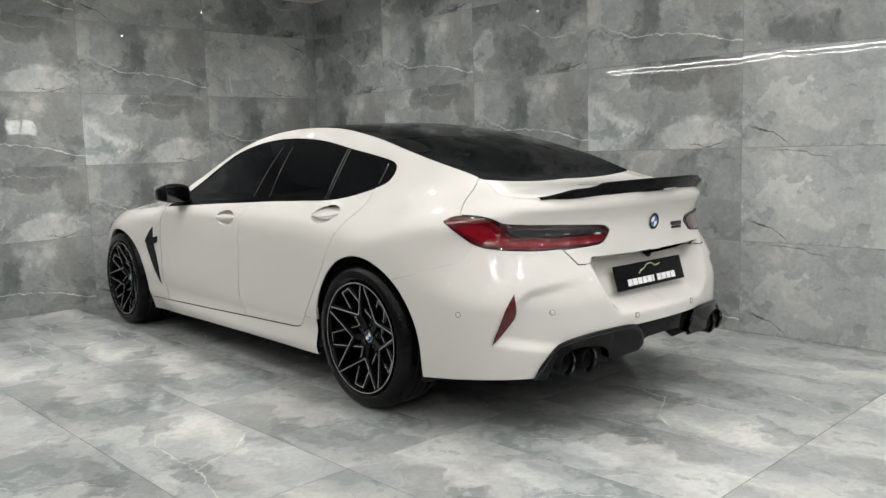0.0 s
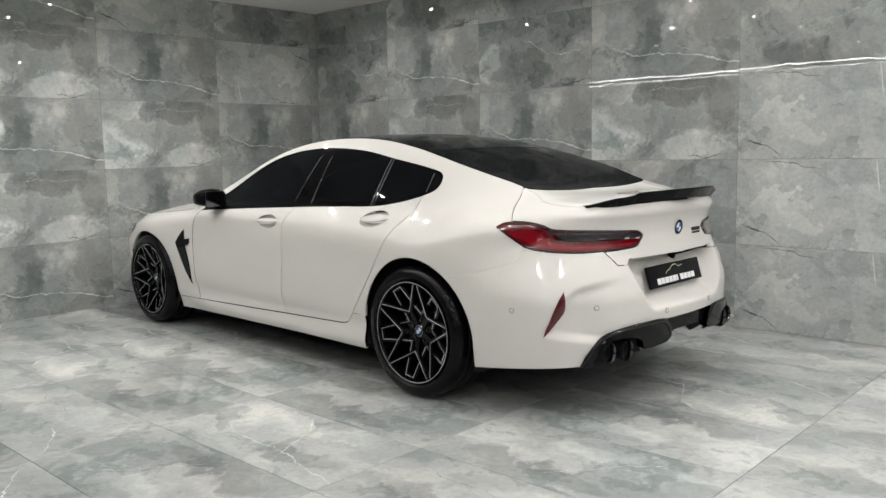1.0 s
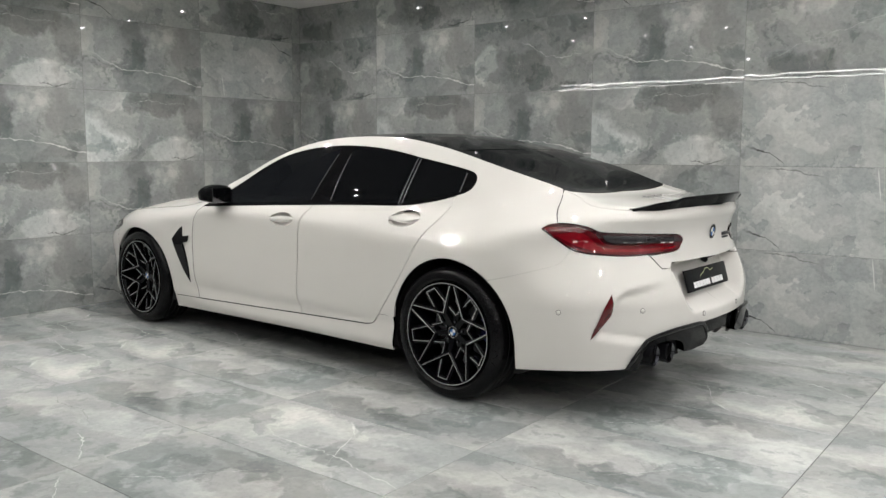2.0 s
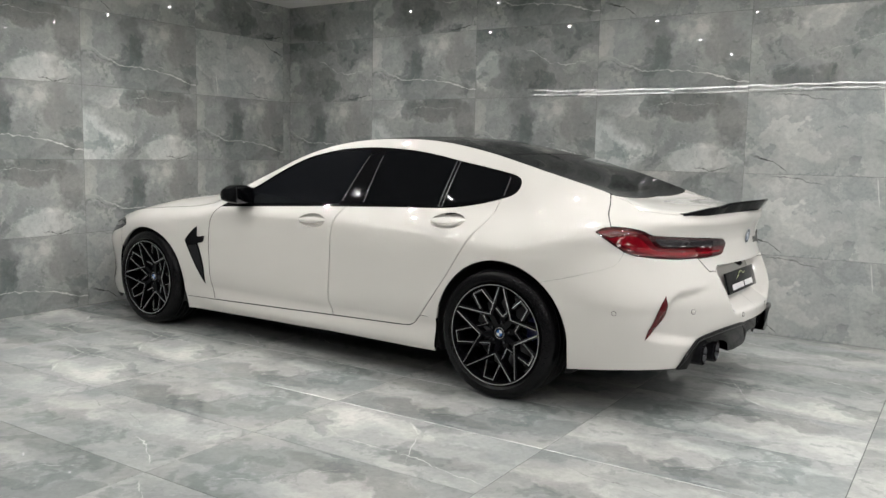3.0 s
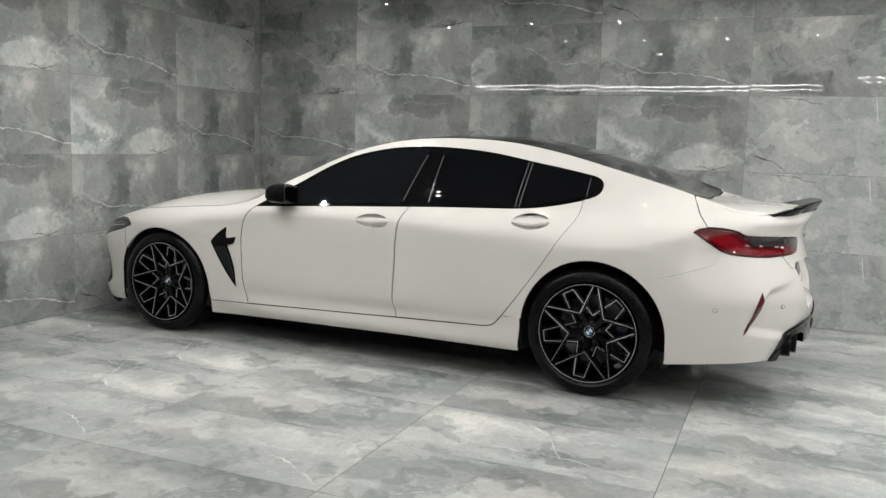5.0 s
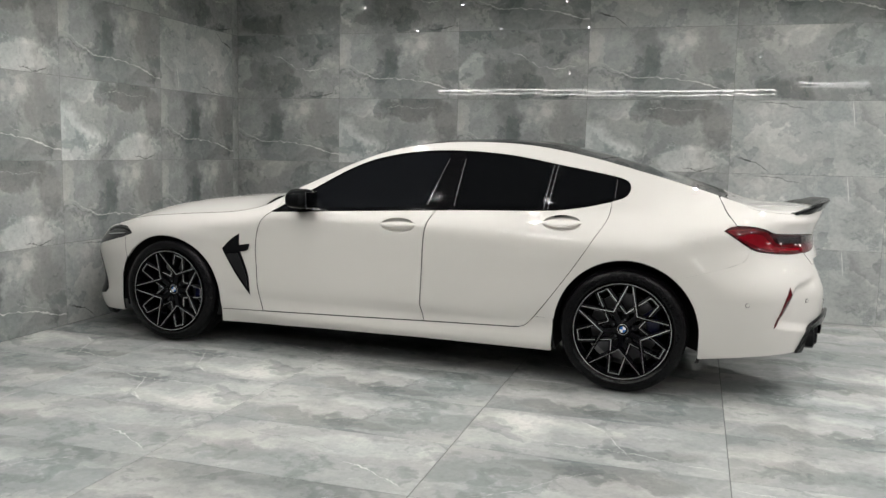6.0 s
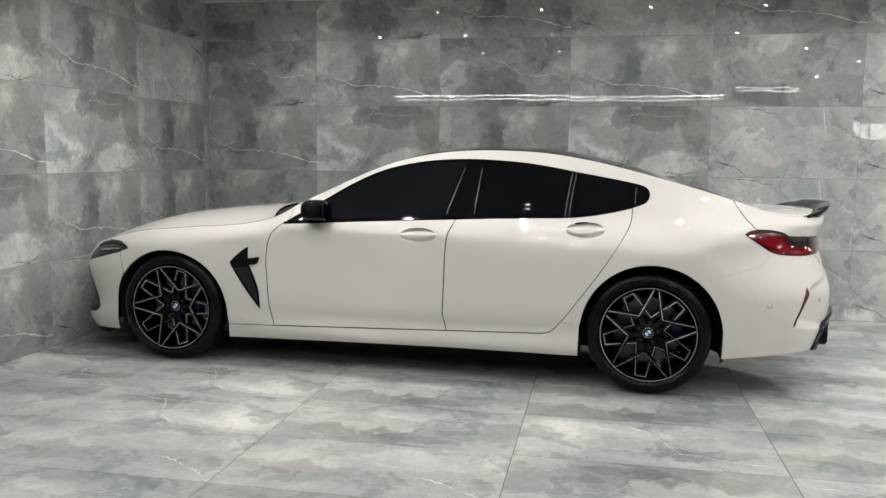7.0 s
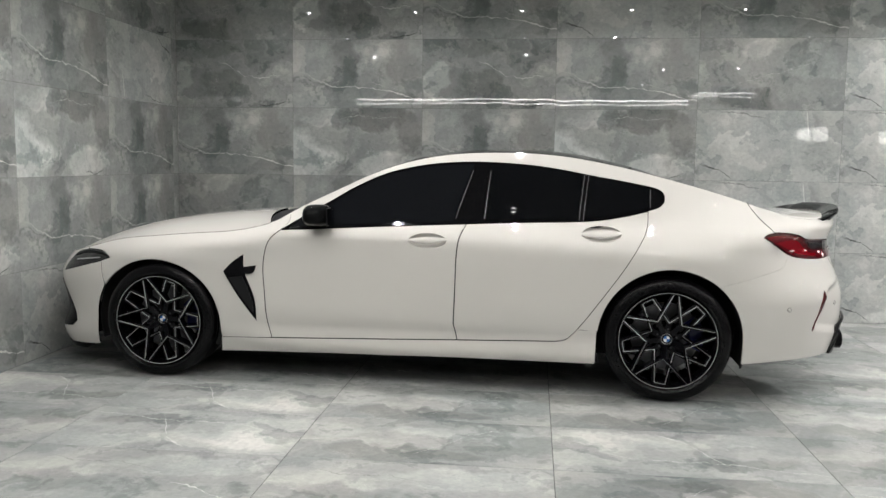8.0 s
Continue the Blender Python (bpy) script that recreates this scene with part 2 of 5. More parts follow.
    inf = t.nodes.new("ShaderNodeObjectInfo")
    var = math_node(t, "MULTIPLY_ADD", inf.outputs["Random"], spread * tone)
    var.node.inputs[2].default_value = (1 - 0.5 * spread) * tone
    cc = t.nodes.new("ShaderNodeCombineXYZ")
    for i in range(3):
        t.links.new(var, cc.inputs[i])
    c = blend(t, 1.0, c, cc.outputs[0], "MULTIPLY")
    t.links.new(c, b.inputs["Base Color"])
    r = math_node(t, "MULTIPLY_ADD", fine, 0.006)
    r.node.inputs[2].default_value = 0.0
    t.links.new(r, b.inputs["Roughness"])
    b.inputs["IOR"].default_value = 1.5
    bump(t, b, noise_tex(t, v, 7.0, 2, 0.45), 1.0, 0.00034)
    return m


WHITE_V, DARK_V = (0.55, 0.55, 0.53), (0.035, 0.037, 0.036)
CRACK = [(-0.545, -0.15), (-0.47, -0.185), (-0.39, -0.20), (-0.35, -0.24), (-0.28, -0.298)]
SEAM = [(-0.42, 0.262), (-0.30, 0.285), (-0.18, 0.268), (-0.02, 0.235)]
LONG = [(-0.60, 0.05), (-0.42, -0.02), (-0.25, -0.105), (0.16, -0.125), (0.36, -0.165), (0.61, -0.225)]
BLOTS = {
    "a": [(-0.3, 0.12, 0.30, 0.16, 1.10), (0.42, 0.0, 0.13, 0.26, 0.86), (0.02, -0.21, 0.22, 0.07, 0.88), (0.16, 0.1, 0.16, 0.16, 1.07)],
    "b": [(-0.10, 0.12, 0.16, 0.17, 0.79), (0.42, 0.12, 0.19, 0.18, 0.8), (0.13, 0.16, 0.17, 0.13, 1.2), (-0.42, 0.10, 0.18, 0.17, 1.14), (0.3, -0.23, 0.3, 0.08, 0.82), (-0.35, -0.2, 0.25, 0.1, 1.12)],
    "c": [(-0.5, -0.09, 0.16, 0.15, 1.5), (-0.05, -0.08, 0.23, 0.15, 0.72), (0.28, 0.18, 0.34, 0.12, 0.82), (-0.1, 0.24, 0.24, 0.09, 0.78), (0.45, -0.2, 0.18, 0.08, 1.15)],
    "d": [(-0.2, -0.2, 0.32, 0.11, 0.68), (-0.1, 0.2, 0.15, 0.1, 1.2), (0.36, 0.1, 0.25, 0.15, 1.18), (-0.5, 0.1, 0.12, 0.2, 0.9)],
    "e": [(-0.52, -0.16, 0.33, 0.3, 1.7), (-0.25, 0.22, 0.24, 0.09, 1.3), (0.2, -0.2, 0.22, 0.12, 1.45), (0.15, 0.2, 0.34, 0.13, 0.62), (0.46, 0.05, 0.15, 0.22, 0.72), (0.5, -0.23, 0.13, 0.09, 1.3)],
}
PRINTS = {
    "a": marble("marble_cracked", 1, [(CRACK, 0.0075, DARK_V, 0.95), (SEAM, 0.005, DARK_V, 0.6), ([(0.30, 0.30), (0.33, 0.1), (0.35, -0.1), (0.33, -0.3)], 0.002, WHITE_V, 0.4)], 1.84, 0.6, BLOTS["a"]),
    "b": marble("marble_veined", 2, [(LONG, 0.0065, WHITE_V, 0.8), ([(-0.55, 0.0), (-0.33, -0.09), (-0.15, -0.13)], 0.004, DARK_V, 0.45), ([(0.1, -0.05), (0.25, -0.10), (0.42, -0.15)], 0.003, WHITE_V, 0.4)], 1.46, 0.6, BLOTS["b"]),
    "c": marble("marble_clouded", 3, [([(-0.1, 0.12), (0.02, 0.07), (0.12, 0.0), (0.2, -0.03)], 0.004, WHITE_V, 0.5), ([(0.16, -0.01), (0.32, -0.035), (0.5, -0.01)], 0.005, WHITE_V, 0.65), ([(0.24, -0.262), (0.36, -0.288), (0.45, -0.272), (0.55, -0.235)], 0.0065, DARK_V, 0.85)], 1.42, 0.7, BLOTS["c"]),
    "d": marble("marble_plain", 4, [([(-0.5, -0.2), (-0.2, -0.05), (0.1, 0.02), (0.4, 0.12)], 0.003, WHITE_V, 0.3)], 1.42, 0.6, BLOTS["d"]),
    "e": marble("marble_bright", 5, [([(0.2, -0.262), (0.3, -0.285), (0.4, -0.278), (0.5, -0.255)], 0.005, DARK_V, 0.75), ([(-0.2, 0.2), (0.0, 0.23), (0.2, 0.21), (0.4, 0.22)], 0.003, WHITE_V, 0.4)], 1.58, 0.6, BLOTS["e"]),
}
STREAK = ((0.72, 1.8), 0.24)
FLOOR_PRINTS = {
    "a": marble("floor_marble_veined", 6, [(LONG, 0.0035, WHITE_V, 0.45), ([(-0.1, 0.25), (0.05, 0.12), (0.12, -0.05), (0.2, -0.2)], 0.0035, WHITE_V, 0.5)], 1.52, 0.5, [(-0.3, 0.1, 0.34, 0.11, 1.22), (0.3, -0.12, 0.3, 0.1, 0.78), (0.2, 0.2, 0.3, 0.07, 1.12)], *STREAK),
    "b": marble("floor_marble_cracked", 7, [([(-0.5, 0.2), (-0.3, 0.12), (-0.1, 0.14), (0.15, 0.05)], 0.003, DARK_V, 0.4), ([(0.2, -0.05), (0.35, -0.1), (0.55, -0.24)], 0.004, WHITE_V, 0.6)], 1.54, 0.5, [(0.25, 0.12, 0.36, 0.12, 1.2), (-0.3, -0.1, 0.28, 0.12, 0.8)], *STREAK),
    "c": marble("floor_marble_clouded", 8, [([(-0.4, -0.25), (-0.2, -0.1), (-0.1, 0.05), (0.05, 0.2)], 0.0035, WHITE_V, 0.45)], 1.5, 0.5, [(-0.15, -0.12, 0.4, 0.12, 1.2), (0.1, 0.18, 0.4, 0.09, 0.78), (0.48, -0.1, 0.12, 0.15, 1.15)], *STREAK),
}
GROUT = plain("grout_grey", (0.17, 0.174, 0.17), 0.8, 0, 0, 0.2, 120)
GROUT_DARK = plain("grout_dark", (0.03, 0.03, 0.03), 0.8, 0, 0, 0.2, 120)
CEILING = plain("ceiling_white_paint", (0.78, 0.78, 0.76), 0.7, 0, 0, 0.03, 30)
PLASTER = plain("grey_plaster", (0.16, 0.16, 0.16), 0.6, 0, 0, 0.1, 8)
FRAME_GREY = plain("window_frame_grey", (0.12, 0.12, 0.125), 0.4, 0.2, 0, 0.1, 100)


def block(name, x0, x1, y0, y1, z0, z1, material, kind="structure", parent=None):
    me = bpy.data.meshes.new(name)
    bm = bmesh.new()
    bmesh.ops.create_cube(bm, size=1, matrix=Matrix.Translation(((x0 + x1) / 2, (y0 + y1) / 2, (z0 + z1) / 2)) @ Matrix.Diagonal((x1 - x0, y1 - y0, z1 - z0, 1)))
    bm.to_mesh(me)
    bm.free()
    me.materials.append(material)
    ob = new(name, me)
    if parent is not None:
        ob.parent = parent
    else:
        tagged(ob, kind=kind)
    return ob


floor = tagged(block("floor", LEFT - 0.3, RIGHT + 0.3, FRONT - 0.3, DEEP + 0.3, -0.15, -0.0015, GROUT_DARK), "polished pale grey marble tile floor", "floor")
wall_back = tagged(block("wall_back", LEFT - 0.3, SIDE + 0.02, BACK + 0.0012, BACK + 0.3, -0.15, CEIL + 0.3, GROUT), "wall clad in polished grey-green marble tiles", "wall")
wall_left = tagged(block("wall_left", LEFT - 0.3, LEFT - 0.0012, FRONT, BACK + 0.0012, -0.15, CEIL + 0.3, GROUT), "wall clad in polished grey-green marble tiles", "wall")
tagged(block("ceiling", LEFT - 0.0012, RIGHT, FRONT, DEEP, CEIL, CEIL + 0.3, CEILING), "plain white painted ceiling", "ceiling")


def pierced(name, along, at, z0, z1, span, holes, thick, label):
    """A plain wall with window openings; along x (at is its y) or along y (at is its x). holes: (start, end, sill, head)."""
    me = bpy.data.meshes.new(name)
    bm = bmesh.new()
    def put(a0, a1, h0, h1):
        lo, hi = min(at, at + thick), max(at, at + thick)
        if along == "x":
            bm_b(bm, a0, a1, lo, hi, h0, h1)
        else:
            bm_b(bm, lo, hi, a0, a1, h0, h1)
    a = span[0]
    for h in holes:
        put(a, h[0], z0, z1)
        put(h[0], h[1], z0, h[2])
        put(h[0], h[1], h[3], z1)
        a = h[1]
    put(a, span[1], z0, z1)
    bm.to_mesh(me)
    bm.free()
    me.materials.append(PLASTER)
    return tagged(new(name, me), label, "wall", kind="structure")


def bm_b(bm, x0, x1, y0, y1, z0, z1):
    bmesh.ops.create_cube(bm, size=1, matrix=Matrix.Translation(((x0 + x1) / 2, (y0 + y1) / 2, (z0 + z1) / 2)) @ Matrix.Diagonal((x1 - x0, y1 - y0, z1 - z0, 1)))


WIN_Y = (-2.65, -0.1, 3.75, 5.45, 7.85, 9.3)
WIN_X = (5.3, 7.0)
SILL, HEAD = 1.80, 2.18
pierced("wall_right", "y", RIGHT, 0, CEIL, (FRONT, DEEP), [(y - 0.36, y + 0.36, SILL, HEAD) for y in WIN_Y], 0.2, "plain grey plaster wall with high windows")
pierced("wall_front", "x", FRONT, 0, CEIL, (LEFT, RIGHT), [(x - 0.36, x + 0.36, SILL, HEAD) for x in WIN_X], -0.2, "plain grey plaster wall with high windows")

tagged(block("wall_side", SIDE - 0.28, SIDE, BACK + 0.3, DEEP, 0, CEIL, PLASTER), "plain grey plaster wall", "wall")
tagged(block("wall_end", SIDE - 0.28, RIGHT, DEEP, DEEP + 0.3, 0, CEIL, PLASTER), "plain grey plaster wall", "wall")
SKY, st, sb = nodes_of("daylight_outside")
sb.inputs["Base Color"].default_value = (0.7, 0.75, 0.8, 1)
sb.inputs["Emission Color"].default_value = (1.0, 0.97, 0.90, 1)
sb.inputs["Emission Strength"].default_value = 9.0
sky_right = tagged(block("backdrop", RIGHT + 0.6, RIGHT + 0.62, -5.5, 10.6, 1.2, 2.9, SKY), "bright daylight outside the high windows", "backdrop")
sky_front = tagged(block("backdrop", 4.4, 7.9, FRONT - 0.62, FRONT - 0.6, 1.2, 2.9, SKY), "bright daylight outside the high windows", "backdrop")
window_n = 0
for along, places in (("y", WIN_Y), ("x", WIN_X)):
    for p in places:
        window_n += 1
        win = tagged(new("window_%d" % window_n), "small high window in a grey metal frame", "window", kind="structure")
        def bar3(nm, a0, a1, h0, h1):
            if along == "y":
                block(nm, RIGHT + 0.08, RIGHT + 0.13, a0, a1, h0, h1, FRAME_GREY, parent=win)
            else:
                block(nm, a0, a1, FRONT - 0.13, FRONT - 0.08, h0, h1, FRAME_GREY, parent=win)
        bar3("window_frame", p - 0.36, p + 0.36, SILL, SILL + 0.04)
        bar3("window_frame", p - 0.36, p + 0.36, HEAD - 0.04, HEAD)
        bar3("window_frame", p - 0.36, p - 0.32, SILL + 0.04, HEAD - 0.04)
        bar3("window_frame", p + 0.32, p + 0.36, SILL + 0.04, HEAD - 0.04)
        bar3("mullion", p - 0.02, p + 0.02, SILL + 0.04, HEAD - 0.04)

# tiles: each a thin slab with eased edges, alike ones sharing a mesh
TILE_MESH = {}


def slab(x0, x1, y0, y1, material):
    key = (round(x0, 3), round(x1, 3), round(y0, 3), round(y1, 3), material.name)
    if key not in TILE_MESH:
        c, d = 0.0012, 0.012
        rings = [[(x0, y0, -d), (x1, y0, -d), (x1, y1, -d), (x0, y1, -d)], [(x0, y0, -c), (x1, y0, -c), (x1, y1, -c), (x0, y1, -c)],
                 [(x0 + c, y0 + c, 0), (x1 - c, y0 + c, 0), (x1 - c, y1 - c, 0), (x0 + c, y1 - c, 0)]]
        vs = [v for r in rings for v in r]
        fs = [(8, 9, 10, 11)] + [(4 * k + i, 4 * k + (i + 1) % 4, 4 * k + 4 + (i + 1) % 4, 4 * k + 4 + i) for k in range(2) for i in range(4)]
        me = bpy.data.meshes.new("tile")
        me.from_pydata(vs, [], fs)
        me.materials.append(material)
        TILE_MESH[key] = me
    return TILE_MESH[key]


ROW_Z = (0.0, 0.6, 1.2, 1.8, 2.4, CEIL)
BACK_X = (LEFT, -2.935, -1.763, -0.597, 0.603, 1.797, 2.995, SIDE)
LEFT_Y = (BACK, 2.515, 1.385, 0.225, -0.965, -2.155, -3.345, -4.535, -5.725, -6.915, -8.105, FRONT)
# print of every tile, bottom row first
BACK_PRINTS = ("bdcbaab", "dbcdaac", "bebeaab", "cbcbdad", "dcbabcd")
# a capital: the same print turned half round
LEFT_PRINTS = ("dcabdcabdbc", "dbbecdabcdb", "dbebcdabcdb", "dAbedbacbda", "dcabcdbadcb")
JOINT = 0.0009


tilt = random.Random(11)


def tile(parent, m, mesh, lean=0.0):
    """One tile; lean: how far, in degrees, it may be out of plane as laid."""
    ob = new("tile", mesh)
    ob.matrix_world = m @ pose(0, 0, 0, tilt.uniform(-lean, lean), tilt.uniform(-0.6 * lean, 0.6 * lean), 0)
    ob.parent = parent
    return ob


def turned(x, y, z, ax, ay):
    """A pose at x, y, z whose own x and y axes lie along ax and ay."""
    ax, ay = Vector(ax), Vector(ay)
    m = Matrix((ax, ay, ax.cross(ay))).transposed().to_4x4()
    return Matrix.Translation((x, y, z)) @ m


def wall_tile(wall_of, at, along, a0, a1, ac, zc, z0, z1, letter):
    """A tile from a0 to a1 along the wall whose print is centred on ac, zc."""
    sg = -1 if letter.isupper() else 1
    ends = sorted(sg * (e - ac) for e in (a0 + JOINT, a1 - JOINT))
    rise = sorted(sg * (e - zc) for e in (z0 + JOINT, z1 - JOINT))
    m = turned(*at, [sg * v for v in along], (0, 0, sg))
    tile(wall_of, m, slab(*ends, *rise, PRINTS[letter.lower()]), 0.09)


for r in range(5):
    zc = ROW_Z[r] + 0.3
    for c in range(len(BACK_X) - 1):
        x0, x1 = BACK_X[c], BACK_X[c + 1]
        xc = x1 - 0.6 if c == 0 else (x0 + x1) / 2
        wall_tile(wall_back, (xc, BACK, zc), (1, 0, 0), x0, x1, xc, zc, ROW_Z[r], ROW_Z[r + 1], BACK_PRINTS[r][c])
    for c in range(len(LEFT_Y) - 1):
        y1, y0 = LEFT_Y[c], LEFT_Y[c + 1]
        yc = y0 + 0.6 if c == 0 else (y0 + y1) / 2
        wall_tile(wall_left, (LEFT, yc, zc), (0, 1, 0), y0, y1, yc, zc, ROW_Z[r], ROW_Z[r + 1], LEFT_PRINTS[r][c])
FLOOR_X = [LEFT] + [-3.06 + 1.205 * k for k in range(10)] + [RIGHT]
FLOOR_Y = [BACK] + [2.43 - 0.6 * k for k in range(19)] + [FRONT]
pick = random.Random(5)
for i in range(len(FLOOR_X) - 1):
    for j in range(len(FLOOR_Y) - 1):
        x0, x1, y1, y0 = FLOOR_X[i], FLOOR_X[i + 1], FLOOR_Y[j], FLOOR_Y[j + 1]
        xc, yc = (x0 + x1) / 2, (y0 + y1) / 2
        pr = FLOOR_PRINTS["abc"[pick.randrange(3)]]
        s = pick.choice((1, -1))
        me = slab(x0 - xc + 0.0013, x1 - xc - 0.0013, y0 - yc + 0.0013, y1 - yc - 0.0013, pr)
        tile(floor, turned(xc, yc, 0, (s, 0, 0), (0, s, 0)), me)

# ceiling fittings
TRIM_WHITE = plain("fitting_white", (0.75, 0.75, 0.74), 0.4, 0, 0, 0.03, 200)
LENS, lt, lb = nodes_of("downlight_lens")
lb.inputs["Emission Color"].default_value = (1.0, 0.99, 0.98, 1)
lb.inputs["Emission Strength"].default_value = 70.0
STRIP_LENS, lt, lb = nodes_of("light_line_lens")
lb.inputs["Emission Color"].default_value = (1.0, 0.98, 0.94, 1)
lb.inputs["Emission Strength"].default_value = 30.0


def ring_mesh(name, profile, material, segments=24):
    me = bpy.data.meshes.new(name)
    vs = [(r * math.cos(2 * math.pi * k / segments), r * math.sin(2 * math.pi * k / segments), z) for r, z in profile for k in range(segments)]
    fs = [(a * segments + k, a * segments + (k + 1) % segments, (a + 1) * segments + (k + 1) % segments, (a + 1) * segments + k) for a in range(len(profile) - 1) for k in range(segments)]
    me.from_pydata(vs, [], fs)
    me.materials.append(material)
    return me


trim_me = ring_mesh("trim_ring", [(0.062, -0.0005), (0.062, -0.006), (0.052, -0.010), (0.046, -0.006), (0.034, -0.002), (0.013, -0.003)], TRIM_WHITE)
lens_me = ring_mesh("lens", [(0.0135, -0.004), (0.0135, -0.012), (0.010, -0.017), (0.006, -0.019), (0.0005, -0.0195)], LENS)
first = tagged(new("downlight"), "small round recessed white ceiling downlight", "downlight", "ceiling downlights")
for nm, me in (("trim_ring", trim_me), ("lens", lens_me)):
    ob = new(nm, me)
    ob.parent = first
spots = [(x, y) for x in SPOT_X for y in SPOT_Y]
first.matrix_basis = pose(spots[0][0], spots[0][1], CEIL)
for x, y in spots[1:]:
    copy_thing(first, pose(x, y, CEIL))


def line_lamp(x0, x1, y, z, rz=0.0):
    """A slim lamp hung on thin wires, lit along its upper and lower edge."""
    lamp = tagged(new("linear_lamp"), "long slim white linear lamp hung from the ceiling", "lamp", "linear lamps")
    lamp.matrix_basis = pose((x0 + x1) / 2, y, z, 0, 0, rz)
    half = (x1 - x0) / 2
    block("housing", -half, half, -0.011, 0.011, 0.0, 0.04, FRAME_GREY, parent=lamp)
    block("light_strip", -half, half, -0.010, 0.010, -0.0075, -0.0005, STRIP_LENS, parent=lamp)
    block("light_strip", -half, half, -0.012, 0.012, 0.0405, 0.0525, STRIP_LENS, parent=lamp)
    for x in (-half * 0.8, half * 0.8):
        block("cable", x - 0.0015, x + 0.0015, -0.0015, 0.0015, 0.053, CEIL - z, FRAME_GREY, parent=lamp)


line_lamp(LINE_X0, LINE_X1, LINE_Y, LINE_Z)
line_lamp(1.75, 2.75, -4.0, 2.42, -8.0)

from mathutils import geometry

# ---- the shape of the car: plan outlines, wall profiles and centre line, in its own metres (x to the rear, rear axle at 0) ----
def curve(knots, soft, axis=0):
    """A smooth function through (place, value) knots."""
    kx, ky = [k[0] for k in knots], [k[1] for k in knots]
    lo, hi, step = kx[0] - 1.0, kx[-1] + 1.0, 0.004
    grid = np.arange(lo, hi, step)
    s0 = (ky[1] - ky[0]) / (kx[1] - kx[0])
    s1 = (ky[-1] - ky[-2]) / (kx[-1] - kx[-2])
    tang = [s0] + [(ky[i + 1] - ky[i - 1]) / (kx[i + 1] - kx[i - 1]) for i in range(1, len(kx) - 1)] + [s1]
    val = np.empty_like(grid)
    for i, g in enumerate(grid):
        if g <= kx[0]:
            val[i] = ky[0] + s0 * (g - kx[0])
        elif g >= kx[-1]:
            val[i] = ky[-1] + s1 * (g - kx[-1])
        else:
            j = np.searchsorted(kx, g) - 1
            w = kx[j + 1] - kx[j]
            t = (g - kx[j]) / w
            val[i] = ((2 * t**3 - 3 * t**2 + 1) * ky[j] + (t**3 - 2 * t**2 + t) * w * tang[j]
                      + (-2 * t**3 + 3 * t**2) * ky[j + 1] + (t**3 - t**2) * w * tang[j + 1])
    if soft > 0:
        n = int(3 * soft / step) + 1
        ker = np.exp(-0.5 * (np.arange(-n, n + 1) * step / soft) ** 2)
        ker /= ker.sum()
        pad = np.concatenate([val[0] + (np.arange(-n, 0)) * (val[1] - val[0]), val, val[-1] + np.arange(1, n + 1) * (val[-1] - val[-2])])
        val = np.convolve(pad, ker, "valid")
    return lambda q: np.interp(q, grid, val)


def ease(t):
    t = np.clip(t, 0, 1)
    return t * t * (3 - 2 * t)


# plan outline low on the body (z 0.5 to 0.6) and at lamp height (z 0.9), followed by u from nose to tail
LOW_X = curve([(-4.48, -3.945), (-4.3, -3.94), (-4.1, -3.92), (-3.9, -3.86), (-3.75, -3.76), (-3.6, -3.615), (-3.45, -3.45), (-3, -3), (0, 0), (0.5, 0.5), (0.65, 0.65), (0.8, 0.795), (0.95, 0.915), (1.1, 1.005), (1.25, 1.065), (1.4, 1.095), (1.55, 1.105), (1.7, 1.095)], 0.03)
LOW_H = curve([(-4.66, -0.19), (-4.48, 0), (-4.3, 0.19), (-4.1, 0.40), (-3.9, 0.605), (-3.75, 0.735), (-3.6, 0.82), (-3.45, 0.868), (-3.3, 0.895), (-3.1, 0.922), (-2.9, 0.924), (-2.6, 0.907), (-2.4, 0.902), (-2.0, 0.910), (-1.5, 0.925), (-1.0, 0.932), (-0.6, 0.937), (-0.3, 0.946), (0, 0.955), (0.25, 0.946), (0.43, 0.923), (0.55, 0.907), (0.65, 0.890), (0.8, 0.832), (0.95, 0.735), (1.1, 0.60), (1.25, 0.41), (1.4, 0.205), (1.55, 0), (1.7, -0.2)], 0.035)
TOP_X = curve([(-4.48, -3.83), (-4.3, -3.82), (-4.1, -3.80), (-3.9, -3.75), (-3.75, -3.67), (-3.6, -3.565), (-3.45, -3.44), (-3.2, -3.2), (0, 0), (0.45, 0.45), (0.65, 0.645), (0.8, 0.775), (0.95, 0.875), (1.1, 0.945), (1.25, 0.99), (1.4, 1.015), (1.55, 1.024), (1.7, 1.015)], 0.03)
TOP_H = curve([(-4.66, -0.18), (-4.48, 0), (-4.3, 0.18), (-4.1, 0.35), (-3.9, 0.52), (-3.75, 0.64), (-3.6, 0.73), (-3.45, 0.815), (-3.3, 0.88), (-3.1, 0.922), (-2.9, 0.924), (-2.6, 0.907), (-2.4, 0.902), (-2.0, 0.910), (-1.5, 0.925), (-1.0, 0.932), (-0.6, 0.937), (-0.3, 0.946), (0, 0.955), (0.25, 0.946), (0.4, 0.90), (0.52, 0.845), (0.65, 0.79), (0.8, 0.705), (0.95, 0.60), (1.1, 0.475), (1.25, 0.335), (1.4, 0.17), (1.55, 0), (1.7, -0.17)], 0.035)
